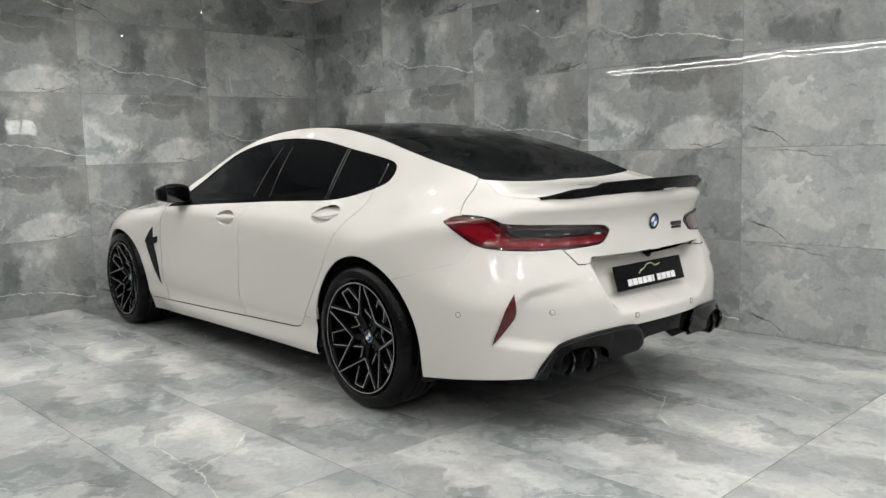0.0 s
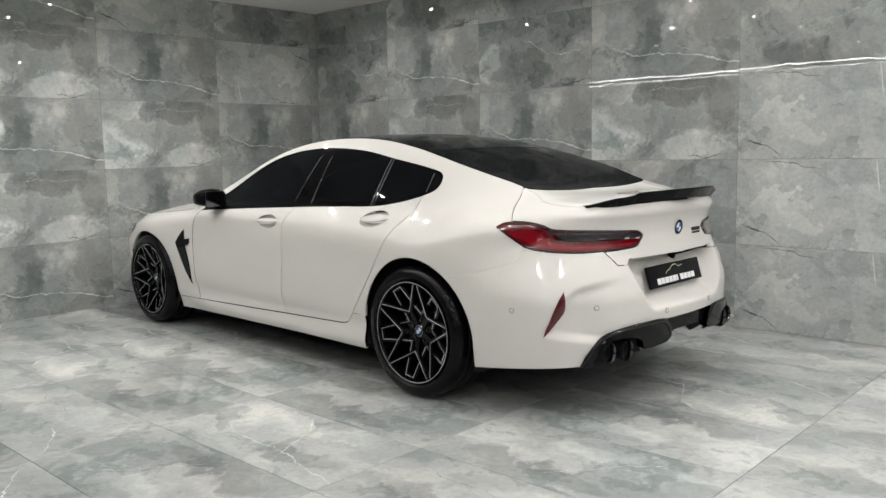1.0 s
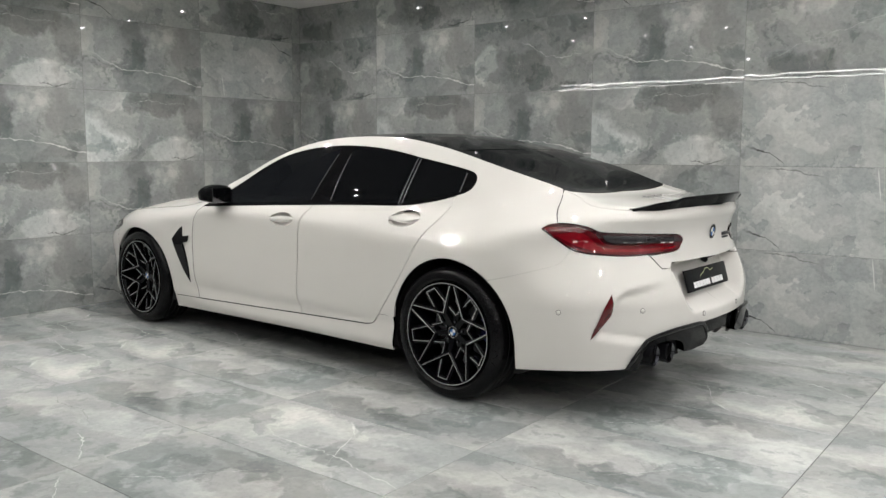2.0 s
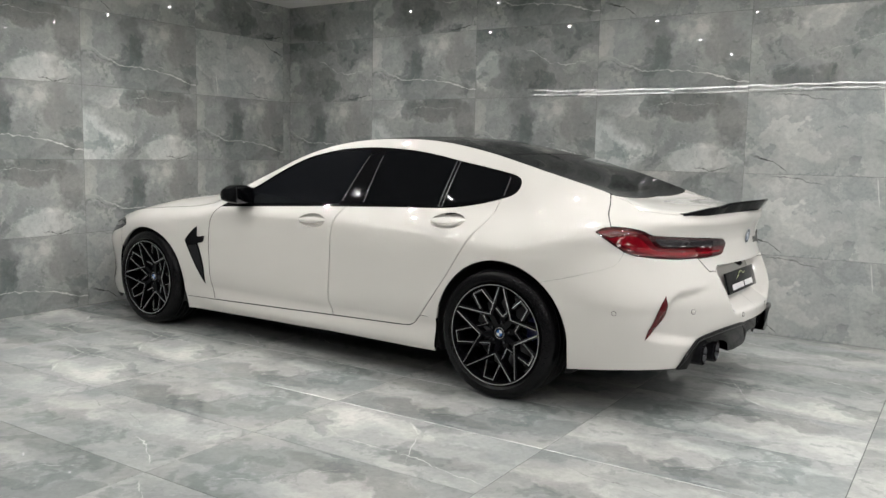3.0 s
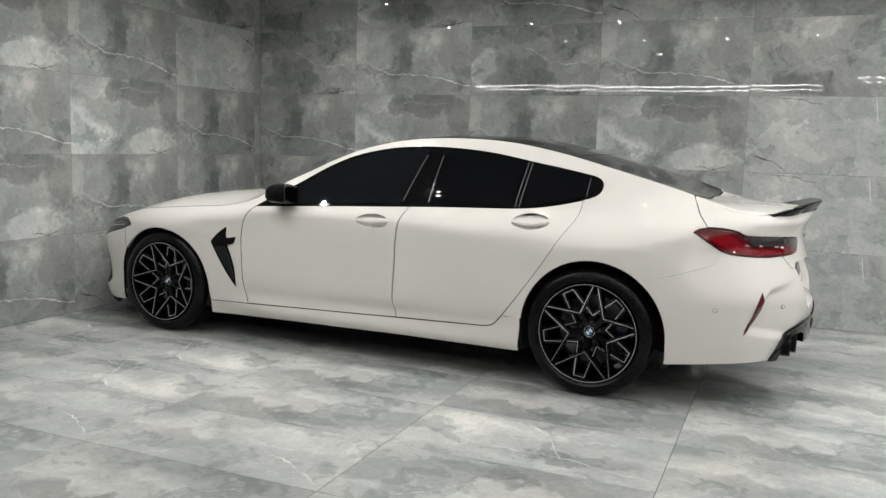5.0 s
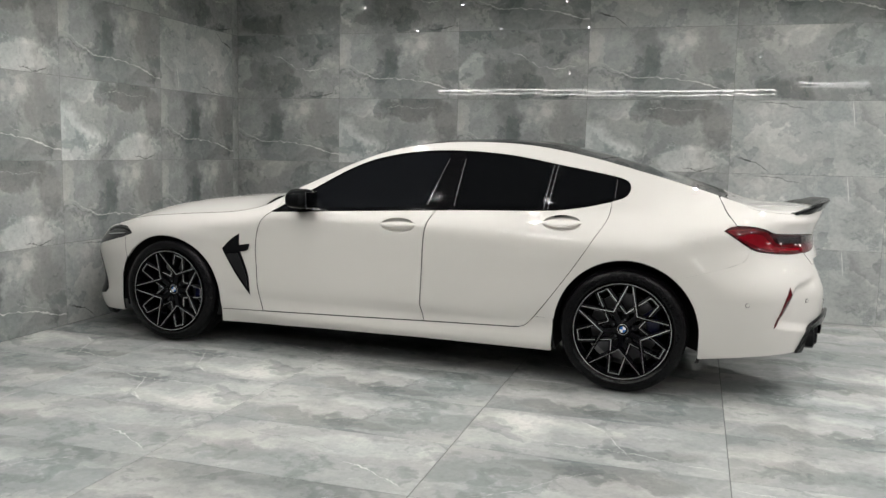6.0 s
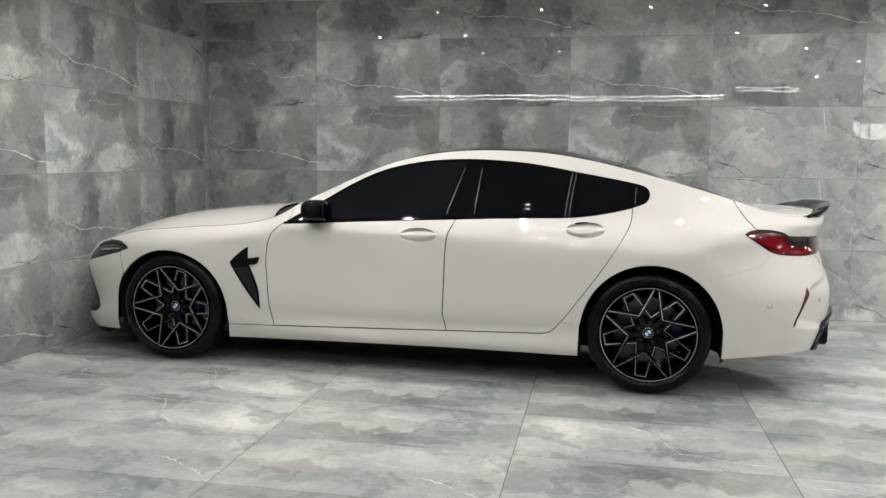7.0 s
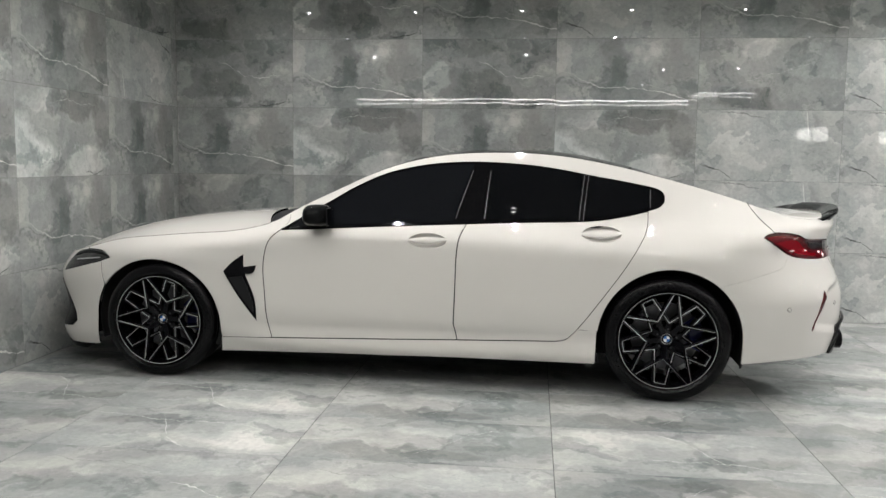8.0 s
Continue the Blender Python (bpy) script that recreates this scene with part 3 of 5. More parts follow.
# how far the wall stands in from the outline, by height, at stations along u
HEIGHTS = [0.12, 0.18, 0.24, 0.30, 0.345, 0.385, 0.46, 0.56, 0.66, 0.76, 0.84, 0.90, 0.95, 1.0, 1.08, 1.16, 1.25, 1.33, 1.40]
STATIONS = [
    (-3.9, (0.05, 0.012, 0.0, 0.025, 0.042, 0.045, 0.03, 0.004, 0.0, 0.03, 0.1, 0.2, 0.3, 0.4, 0.5, 0.6, 0.7, 0.8, 0.9)),
    (-3.45, (0.06, 0.045, 0.03, 0.02, 0.015, 0.01, 0.005, 0.0, 0.0, 0.022, 0.11, 0.21, 0.3, 0.4, 0.5, 0.6, 0.7, 0.8, 0.9)),
    (-3.0, (0.07, 0.05, 0.035, 0.025, 0.02, 0.015, 0.008, 0.0, 0.0, 0.008, 0.075, 0.24, 0.36, 0.4, 0.5, 0.6, 0.7, 0.8, 0.9)),
    (-2.6, (0.08, 0.065, 0.045, 0.022, 0.018, 0.012, 0.004, 0.004, 0.006, 0.012, 0.022, 0.11, 0.28, 0.36, 0.42, 0.5, 0.6, 0.7, 0.8)),
    (-2.25, (0.085, 0.038, 0.012, 0.026, 0.024, 0.010, 0.0, 0.003, 0.007, 0.008, 0.008, 0.014, 0.065, 0.125, 0.19, 0.246, 0.3, 0.36, 0.42)),
    (-1.2, (0.09, 0.036, 0.006, 0.024, 0.026, 0.008, 0.0, 0.003, 0.008, 0.008, 0.014, 0.030, 0.078, 0.135, 0.178, 0.222, 0.278, 0.339, 0.41)),
    (-0.5, (0.09, 0.034, 0.004, 0.014, 0.022, 0.012, 0.003, 0.003, 0.006, 0.005, 0.016, 0.045, 0.105, 0.170, 0.212, 0.255, 0.306, 0.362, 0.42)),
    (0.1, (0.085, 0.06, 0.05, 0.045, 0.04, 0.035, 0.025, 0.01, 0.0, 0.0, 0.019, 0.066, 0.125, 0.185, 0.250, 0.308, 0.368, 0.43, 0.49)),
    (0.48, (0.07, 0.05, 0.028, 0.02, 0.016, 0.012, 0.006, 0.0, 0.0, 0.0, 0.0, 0.0, 0.03, 0.115, 0.27, 0.37, 0.46, 0.55, 0.64)),
    (0.7, (0.07, 0.05, 0.028, 0.018, 0.012, 0.008, 0.002, 0.0, 0.0, 0.0, 0.0, 0.0, 0.004, 0.05, 0.19, 0.32, 0.5, 0.6, 0.7)),
    (0.95, (0.07, 0.05, 0.03, 0.018, 0.012, 0.008, 0.002, 0.0, 0.0, 0.0, 0.0, 0.0, -0.012, -0.03, 0.06, 0.2, 0.3, 0.4, 0.5)),
    (1.55, (0.07, 0.05, 0.03, 0.018, 0.012, 0.008, 0.002, 0.0, 0.0, 0.0, 0.0, 0.0, -0.012, -0.034, -0.05, 0.1, 0.2, 0.3, 0.4)),
]
PROFILES = [curve(list(zip(HEIGHTS, p)), 0.012) for _, p in STATIONS]
PLACES = [u for u, _ in STATIONS]


def inset(u, z):
    u, z = np.broadcast_arrays(np.asarray(u, float), np.asarray(z, float))
    vals = np.array([p(z) for p in PROFILES])
    out = np.zeros(u.shape)
    for shift in (-0.09, -0.03, 0.03, 0.09):
        q = np.clip(u + shift, PLACES[0], PLACES[-1])
        j = np.clip(np.searchsorted(PLACES, q) - 1, 0, len(PLACES) - 2)
        t = np.empty(u.shape)
        lo, hi = np.array(PLACES)[j], np.array(PLACES)[j + 1]
        t = (q - lo) / (hi - lo)
        a = np.take_along_axis(vals, j[None], 0)[0]
        b = np.take_along_axis(vals, j[None] + 1, 0)[0]
        out += (a + (b - a) * t) / 4
    # number plate bay in the rear bumper, wider at the top
    half = 0.335 + 0.16 * (z - 0.50) / 0.24
    h = LOW_H(u)
    bay = ease((half - np.abs(h)) / 0.07) * ease((z - 0.50) / 0.085) * ease((0.765 - z) / 0.02) * (u > 0.9)
    out = out + 0.10 * bay
    # scooped corner inside the reflector
    edge = 0.79 + 0.12 * (z - 0.44) / 0.19
    upper, lower = 0.650 + 0.20 * (u - 0.885), 0.415 - 0.15 * (u - 0.80)
    scoop = ease((u - edge) / 0.05) * ease((z - lower) / 0.055) * ease((upper - z) / 0.05) * ease((1.2 - u) / 0.24)
    out = out + 0.028 * scoop
    return out


def wall(u, z, out=0.0):
    """The outer skin of the car's left half: place along the plan outline and height to (x, half width, z); out stands proud of it."""
    u, z = np.broadcast_arrays(np.asarray(u, float), np.asarray(z, float))
    t = ease((z - 0.56) / 0.34)
    x = LOW_X(u) * (1 - t) + TOP_X(u) * t
    h = LOW_H(u) * (1 - t) + TOP_H(u) * t
    e = 0.02
    dx = (LOW_X(u + e) - LOW_X(u - e)) * (1 - t) + (TOP_X(u + e) - TOP_X(u - e)) * t
    dh = (LOW_H(u + e) - LOW_H(u - e)) * (1 - t) + (TOP_H(u + e) - TOP_H(u - e)) * t
    n = np.sqrt(dx * dx + dh * dh) + 1e-9
    d = inset(u, z) - out
    # above the shoulder the cabin leans straight inwards
    k = ease((z - 0.95) / 0.12) * ease((0.80 - u) / 0.22)
    return x + d * dh / n * (1 - k), h - d * (dx / n * (1 - k) + k), z


# upper edge of the skin: hood line, screen pillar, roof rail, tail
EDGE_Z = curve([(-4.7, 0.70), (-4.48, 0.70), (-4.1, 0.705), (-3.9, 0.72), (-3.75, 0.74), (-3.6, 0.775), (-3.45, 0.815), (-3.3, 0.84), (-3.1, 0.858), (-2.85, 0.878), (-2.6, 0.898), (-2.45, 0.925), (-2.33, 0.965), (-2.23, 1.02), (-2.12, 1.079), (-1.97, 1.152), (-1.8, 1.235), (-1.62, 1.306), (-1.44, 1.353), (-1.27, 1.379), (-1.1, 1.391), (-0.93, 1.393), (-0.76, 1.388), (-0.59, 1.373), (-0.43, 1.348), (-0.26, 1.314), (-0.1, 1.275), (0.06, 1.233), (0.225, 1.188), (0.386, 1.140), (0.485, 1.108), (0.6, 1.072), (0.72, 1.048), (0.85, 1.032), (0.95, 1.028), (1.1, 1.033), (1.25, 1.043), (1.4, 1.049), (1.55, 1.05), (1.7, 1.05)], 0.018)
MID_X = curve([(-4.7, -3.84), (-4.48, -3.84), (-4.1, -3.83), (-3.9, -3.80), (-3.75, -3.73), (-3.6, -3.62), (-3.3, -3.35), (-2.9, -2.98), (-2.5, -2.62), (-2.25, -2.42), (-2.1, -2.28), (-1.8, -1.95), (-1.45, -1.56), (-1.1, -1.12), (-0.6, -0.59), (-0.1, -0.05), (0.3, 0.34), (0.5, 0.54), (0.65, 0.66), (0.8, 0.77), (0.95, 0.86), (1.1, 0.93), (1.25, 0.99), (1.4, 1.035), (1.55, 1.058), (1.7, 1.058)], 0.03)
MID_Z = curve([(-3.9, 0.67), (-3.83, 0.72), (-3.75, 0.772), (-3.6, 0.848), (-3.3, 0.922), (-3.0, 0.962), (-2.6, 0.994), (-2.42, 1.006), (-2.25, 1.06), (-1.95, 1.205), (-1.6, 1.345), (-1.4, 1.39), (-1.2, 1.412), (-0.95, 1.42), (-0.6, 1.405), (-0.3, 1.348), (0, 1.266), (0.3, 1.158), (0.45, 1.100), (0.55, 1.074), (0.65, 1.064), (0.8, 1.058), (0.95, 1.052), (1.06, 1.05)], 0.025)


def top(u, s, out=0.0):
    """The upper skin: u along its edge, s from the edge (0) to the centre line (1)."""
    u, s = np.broadcast_arrays(np.asarray(u, float), np.asarray(s, float))
    ex, eh, ez = wall(u, EDGE_Z(u))
    mx = MID_X(u)
    mz = MID_Z(mx)
    r = 1 - s
    return mx + (ex - mx) * np.abs(r) ** 2.0, eh * r, mz + (ez - mz) * np.abs(r) ** 2.3 + out


# ---- builders ----
def mesh_part(name, verts, faces, material, parent=None, label="", normals=None, smooth=True):
    me = bpy.data.meshes.new(name)
    me.from_pydata([tuple(v) for v in verts], [], faces)
    me.materials.append(material)
    if smooth:
        me.polygons.foreach_set("use_smooth", [True] * len(me.polygons))
    me.update()
    if normals is not None:
        me.normals_split_custom_set_from_vertices([tuple(n) for n in normals])
    ob = new(name, me)
    if parent is not None:
        ob.parent = parent
    if label:
        tagged(ob, label)
    return ob


def part(name, bm, material, parent=None, label="", smooth=True, angle=35):
    me = bpy.data.meshes.new(name)
    bmesh.ops.recalc_face_normals(bm, faces=bm.faces[:])
    for f in bm.faces:
        f.smooth = smooth
    if smooth:
        for e in bm.edges:
            if len(e.link_faces) == 2 and e.calc_face_angle(0) > radians(angle):
                e.smooth = False
    bm.to_mesh(me)
    bm.free()
    me.materials.append(material)
    ob = new(name, me)
    if parent is not None:
        ob.parent = parent
    if label:
        tagged(ob, label)
    return ob


def bm_box(bm, x0, x1, y0, y1, z0, z1, bevel=0.0, m=None):
    g = bmesh.ops.create_cube(bm, size=1.0)
    mat4 = Matrix.Translation(((x0 + x1) / 2, (y0 + y1) / 2, (z0 + z1) / 2)) @ Matrix.Diagonal((x1 - x0, y1 - y0, z1 - z0, 1))
    bmesh.ops.transform(bm, matrix=(m @ mat4) if m else mat4, verts=g["verts"])
    if bevel:
        es = list({e for v in g["verts"] for e in v.link_edges})
        bmesh.ops.bevel(bm, geom=es, offset=bevel, segments=2, affect="EDGES", profile=0.7)


def bm_lathe(bm, profile, m, segments=64):
    """Turn (radius, along) points round the local z axis, then place by m."""
    rings = []
    for r, a in profile:
        rings.append([bm.verts.new(m @ Vector((r * math.cos(2 * math.pi * k / segments), r * math.sin(2 * math.pi * k / segments), a))) for k in range(segments)])
    for a, b in zip(rings, rings[1:]):
        for k in range(segments):
            bm.faces.new((a[k], a[(k + 1) % segments], b[(k + 1) % segments], b[k]))
    return rings


def bend(points, step=0.012):
    """A smooth line through the points (Catmull-Rom), as evenly spaced points."""
    p = np.array(points, float)
    ext = np.vstack([2 * p[0] - p[1], p, 2 * p[-1] - p[-2]])
    out = []
    for i in range(1, len(ext) - 2):
        a, b, c, d = ext[i - 1 : i + 3]
        n = max(2, int(np.linalg.norm(c - b) / step))
        for k in range(n):
            t = k / n
            out.append(0.5 * (2 * b + (c - a) * t + (2 * a - 5 * b + 4 * c - d) * t * t + (3 * b - a - 3 * c + d) * t**3))
    out.append(p[-1])
    return [tuple(q) for q in out]


def outline(*runs):
    """One closed outline from runs of points laid end to end."""
    pts = []
    for r in runs:
        for q in r:
            if not pts or math.dist(pts[-1], q) > 0.003:
                pts.append((float(q[0]), float(q[1])))
    if math.dist(pts[0], pts[-1]) < 0.003:
        pts.pop()
    return pts


def dense(pts, step):
    out = []
    for a, b in zip(pts, pts[1:] + pts[:1]):
        n = max(1, int(math.dist(a, b) / step + 0.5))
        out += [(a[0] + (b[0] - a[0]) * k / n, a[1] + (b[1] - a[1]) * k / n) for k in range(n)]
    return out


def shrunk(pts, gap, hold):
    area2 = sum(a[0] * b[1] - b[0] * a[1] for a, b in zip(pts, pts[1:] + pts[:1]))
    sg = 1 if area2 > 0 else -1
    out = []
    n = len(pts)
    for i in range(n):
        a, b, c = np.array(pts[i - 1]), np.array(pts[i]), np.array(pts[(i + 1) % n])
        d1, d2 = (b - a) / (np.linalg.norm(b - a) + 1e-9), (c - b) / (np.linalg.norm(c - b) + 1e-9)
        n1, n2 = np.array((-d1[1], d1[0])) * sg, np.array((-d2[1], d2[0])) * sg
        nn = n1 + n2
        ln = np.linalg.norm(nn)
        q = b + (nn / ln * gap / max(0.5, ln / 2) if ln > 0.1 else 0)
        if hold is not None and abs(b[0] - hold) < 1e-3:
            q[0] = hold
        out.append(tuple(q))
    return out


def inside(px, py, poly):
    res = np.zeros(px.shape, bool)
    for (x0, y0), (x1, y1) in zip(poly, poly[1:] + poly[:1]):
        cond = (y0 > py) != (y1 > py)
        res ^= cond & (px < (x1 - x0) * (py - y0) / (y1 - y0 + 1e-12) + x0)
    return res


def skin(name, fn, pts, material, parent, label="", side=-1, gap=0.0036, step=0.03, depth=0.014, hold=None, both=False, out=0.0, holes=(), rounded=""):
    """A panel of the car's skin: the outline pts laid on the surface fn, with turned-in edges; side -1 is the car's left. both: its mirror image joined at the centre line; rounded: the shading turns softly over the upper edge."""
    from_poly = shrunk(dense(pts, step * 0.5), gap, hold)
    poly = [Vector(p) for p in from_poly]
    n = len(poly)
    arr = np.array(from_poly)
    gx, gy = np.meshgrid(np.arange(arr[:, 0].min(), arr[:, 0].max(), step), np.arange(arr[:, 1].min(), arr[:, 1].max(), step))
    gx, gy = gx.ravel(), gy.ravel()
    ok = inside(gx, gy, from_poly)
    for hole in holes:
        ok &= ~inside(gx, gy, hole)
    gx, gy = gx[ok], gy[ok]
    if len(gx):
        near = np.min((gx[:, None] - arr[None, :, 0]) ** 2 + (gy[:, None] - arr[None, :, 1]) ** 2, axis=1) > (0.45 * step) ** 2
        gx, gy = gx[near], gy[near]
    for hole in holes:
        if len(gx):
            ha = np.array(hole)
            near = np.min((gx[:, None] - ha[None, :, 0]) ** 2 + (gy[:, None] - ha[None, :, 1]) ** 2, axis=1) > (0.3 * step) ** 2
            gx, gy = gx[near], gy[near]
    edges = [(i, (i + 1) % n) for i in range(n)]
    coords = list(poly)
    for hole in holes:
        b0 = len(coords)
        coords += [Vector(p) for p in hole]
        edges += [(b0 + i, b0 + (i + 1) % len(hole)) for i in range(len(hole))]
    coords += [Vector((a, b)) for a, b in zip(gx, gy)]
    vs, _, fs, orig, _, _ = geometry.delaunay_2d_cdt(coords, edges, [], 2 if holes else 1, 1e-6)
    for hole in holes:
        mids = np.array([(sum(vs[k][0] for k in f) / len(f), sum(vs[k][1] for k in f) / len(f)) for f in fs])
        fs = [f for f, gone in zip(fs, inside(mids[:, 0], mids[:, 1], hole)) if not gone]
    u = np.array([v[0] for v in vs])
    w = np.array([v[1] for v in vs])

    def lay(uu, ww, sgn):
        e = 0.004
        p = np.stack(fn(uu, ww, out), -1)
        a = np.stack(fn(uu + e, ww, out), -1) - np.stack(fn(uu - e, ww, out), -1)
        b = np.stack(fn(uu, ww + e, out), -1) - np.stack(fn(uu, ww - e, out), -1)
        nn = np.cross(a, b)
        ln = np.linalg.norm(nn, axis=1, keepdims=True)
        nn /= np.maximum(ln, 1e-9)
        nn *= np.where((nn[:, 1:2] * 0.6 + nn[:, 2:3] * 0.5 + nn[:, 0:1] * np.sign(p[:, 0:1] + 1.3) * 0.5) < 0, -1, 1)
        if rounded == "wall":
            w = 0.5 * ease(1 - (EDGE_Z(uu) - ww) / 0.08)[:, None] * ease((uu - 0.47) / 0.05)[:, None]
            nn = nn * (1 - w) + up_normal(roofskin, uu, np.full(uu.shape, 0.02)) * w
        elif rounded == "top":
            w = 0.5 * ease(1 - uu / 0.14)[:, None]
            nn = nn * (1 - w) + up_normal(wall, ww, EDGE_Z(ww) - 0.012) * w
        nn /= np.maximum(np.linalg.norm(nn, axis=1, keepdims=True), 1e-9)
        p[:, 1] *= sgn
        nn[:, 1] *= sgn
        return p, nn

    verts, norms, faces = [], [], []
    index = {}
    for i, o in enumerate(orig):
        for k in o:
            index[k] = i
    loop = [index[k] for k in range(n) if k in index]
    for sgn in ((-1, 1) if both else (side,)):
        p, nn = lay(u, w, sgn)
        base = len(verts)
        verts += list(p)
        norms += list(nn)
        for f in fs:
            a, b, c = (p[f[0]], p[f[1]], p[f[2]])
            flip = np.dot(np.cross(b - a, c - a), nn[f[0]]) < 0
            faces.append(tuple(base + k for k in (reversed(f) if flip else f)))
        # turned-in edge
        m = len(loop)
        b0 = len(verts)
        for k in loop:
            q, kn = p[k], nn[k]
            verts += [q, q - kn * depth]
        mid = p[loop].mean(0)
        for i in range(m):
            prev, nxt = p[loop[i - 1]], p[loop[(i + 1) % m]]
            tn = np.cross(nxt - prev, nn[loop[i]])
            tn /= np.linalg.norm(tn) + 1e-9
            if np.dot(tn, p[loop[i]] - mid) < 0:
                tn = -tn
            norms += [tn, tn]
        for i in range(m):
            j = (i + 1) % m
            if hold is not None and abs(u[loop[i]] - hold) < 2e-3 and abs(u[loop[j]] - hold) < 2e-3:
                continue
            faces.append((b0 + 2 * i, b0 + 2 * j, b0 + 2 * j + 1, b0 + 2 * i + 1))
    return mesh_part(name, verts, faces, material, parent, label, norms)


def up_normal(fn, uu, ww):
    """Normals of the surface fn, on the side that looks up and out."""
    e = 0.004
    a = np.stack(fn(uu + e, ww), -1) - np.stack(fn(uu - e, ww), -1)
    b = np.stack(fn(uu, ww + e), -1) - np.stack(fn(uu, ww - e), -1)
    nn = np.cross(a, b)
    nn /= np.maximum(np.linalg.norm(nn, axis=1, keepdims=True), 1e-9)
    return nn * np.where(nn[:, 1:2] * 0.6 + nn[:, 2:3] * 0.8 < 0, -1, 1)


def roofskin(u, q, out=0.0):
    return top(u, np.asarray(q) / 0.7, out)


def arc(cx, cz, rx, rz, a0, a1, n=40):
    return [(cx + rx * math.cos(radians(a0 + (a1 - a0) * k / n)), cz + rz * math.sin(radians(a0 + (a1 - a0) * k / n))) for k in range(n + 1)]


def edge_run(u0, u1, n=60, drop=0.0):
    return [(u0 + (u1 - u0) * k / n, float(EDGE_Z(u0 + (u1 - u0) * k / n)) - drop) for k in range(n + 1)]


# ---- the car ----
car = tagged(new("car"), "white four-door coupe with black roof parked on marble floor", "car")
car.matrix_world = pose(0.029, 0.8845, 0, 0, 0, -1.9)

# shut lines, low to high
ARCH_F = arc(-3.057, 0.335, 0.412, 0.388, -3, 183)
ARCH_R = arc(0.012, 0.345, 0.402, 0.410, -3, 183)
DOOR_FRONT = bend([(-2.322, 0.263), (-2.347, 0.355), (-2.36, 0.535), (-2.37, 0.67), (-2.36, 0.775), (-2.33, 0.86), (-2.27, 0.918)])
DOOR_MID = [(-1.19, 0.302), (-1.211, 0.40)] + bend([(-1.211, 0.40), (-1.207, 0.515), (-1.204, 0.645), (-1.20, 0.78), (-1.188, 0.89), (-1.155, 0.975)])
DOOR_REAR = bend([(-0.63, 0.32), (-0.585, 0.326), (-0.55, 0.342), (-0.50, 0.395)]) + bend([(-0.50, 0.395), (-0.41, 0.515), (-0.26, 0.73), (-0.15, 0.915), (-0.128, 0.965), (-0.118, 1.0), (-0.11, 1.065)])
BELT = bend([(-2.27, 0.918), (-2.05, 0.930), (-1.74, 0.947), (-1.40, 0.964), (-1.155, 0.975), (-0.95, 0.984), (-0.75, 0.991), (-0.46, 1.002), (-0.27, 1.028), (-0.11, 1.065)])
BELT_A = [p for p in BELT if p[0] < -1.16] + [(-1.155, 0.975)]
BELT_B = [(-1.155, 0.975)] + [p for p in BELT if p[0] > -1.15]
WINDOW_TOP = bend([(-2.27, 0.918), (-2.14, 1.004), (-2.0, 1.087), (-1.89, 1.155), (-1.76, 1.222), (-1.63, 1.272), (-1.45, 1.312), (-1.28, 1.331), (-1.11, 1.337), (-0.93, 1.331), (-0.76, 1.317), (-0.60, 1.294), (-0.43, 1.263), (-0.27, 1.236), (-0.11, 1.206), (-0.052, 1.19), (-0.022, 1.167), (-0.015, 1.133), (-0.032, 1.098), (-0.07, 1.077), (-0.11, 1.065)])
LAMP_TOP = bend([(0.515, 0.934), (0.545, 0.953), (0.585, 0.960), (0.67, 0.957), (0.74, 0.943), (0.775, 0.926), (0.83, 0.919), (1.04, 0.910), (1.24, 0.899), (1.275, 0.888)])
LAMP_BOTTOM = bend([(1.275, 0.888), (1.288, 0.872), (1.262, 0.84), (1.235, 0.823), (1.10, 0.813), (1.045, 0.811), (0.92, 0.808), (0.765, 0.816), (0.67, 0.834), (0.585, 0.884), (0.515, 0.934)])
LAMP_B_OUT = [p for p in LAMP_BOTTOM if p[0] <= 0.655]
LAMP_B_MID = [p for p in LAMP_BOTTOM if 0.655 <= p[0] <= 1.05]
LAMP_B_IN = [p for p in LAMP_BOTTOM if p[0] >= 1.05]
LAMP_T_IN = [p for p in LAMP_TOP if p[0] >= 0.585]
LAMP_T_OUT = [p for p in LAMP_TOP if p[0] <= 0.585]
BUMPER_SPLIT = bend([(0.262, 0.665), (0.40, 0.70), (0.51, 0.733), (0.60, 0.762), (0.635, 0.79), (0.655, 0.838)])
LID_CUT = bend([(1.05, 0.811), (1.09, 0.78), (1.135, 0.742)]) + [(1.55, 0.742)]
LID_SIDE = bend([(0.465, float(EDGE_Z(0.465))), (0.498, 1.06), (0.552, 1.01), (0.578, 0.98), (0.585, 0.96)])
BUMPER_LOW = bend([(1.55, 0.456), (1.35, 0.455), (1.2, 0.45), (1.10, 0.425), (1.05, 0.395), (1.01, 0.34), (0.97, 0.277)]) + bend([(0.97, 0.277), (0.70, 0.260), (0.414, 0.228)])
HEADLAMP = bend([(-3.77, 0.605), (-3.75, 0.67), (-3.70, 0.738), (-3.59, 0.757), (-3.47, 0.756), (-3.40, 0.735), (-3.375, 0.718)]) + bend([(-3.375, 0.718), (-3.50, 0.676), (-3.64, 0.637), (-3.77, 0.605)])
HEAD_TOP = [p for p in HEADLAMP if p[1] > 0.7185 and p[0] > -3.62]
HEAD_FRONT = [p for p in HEADLAMP if p[0] <= -3.62]

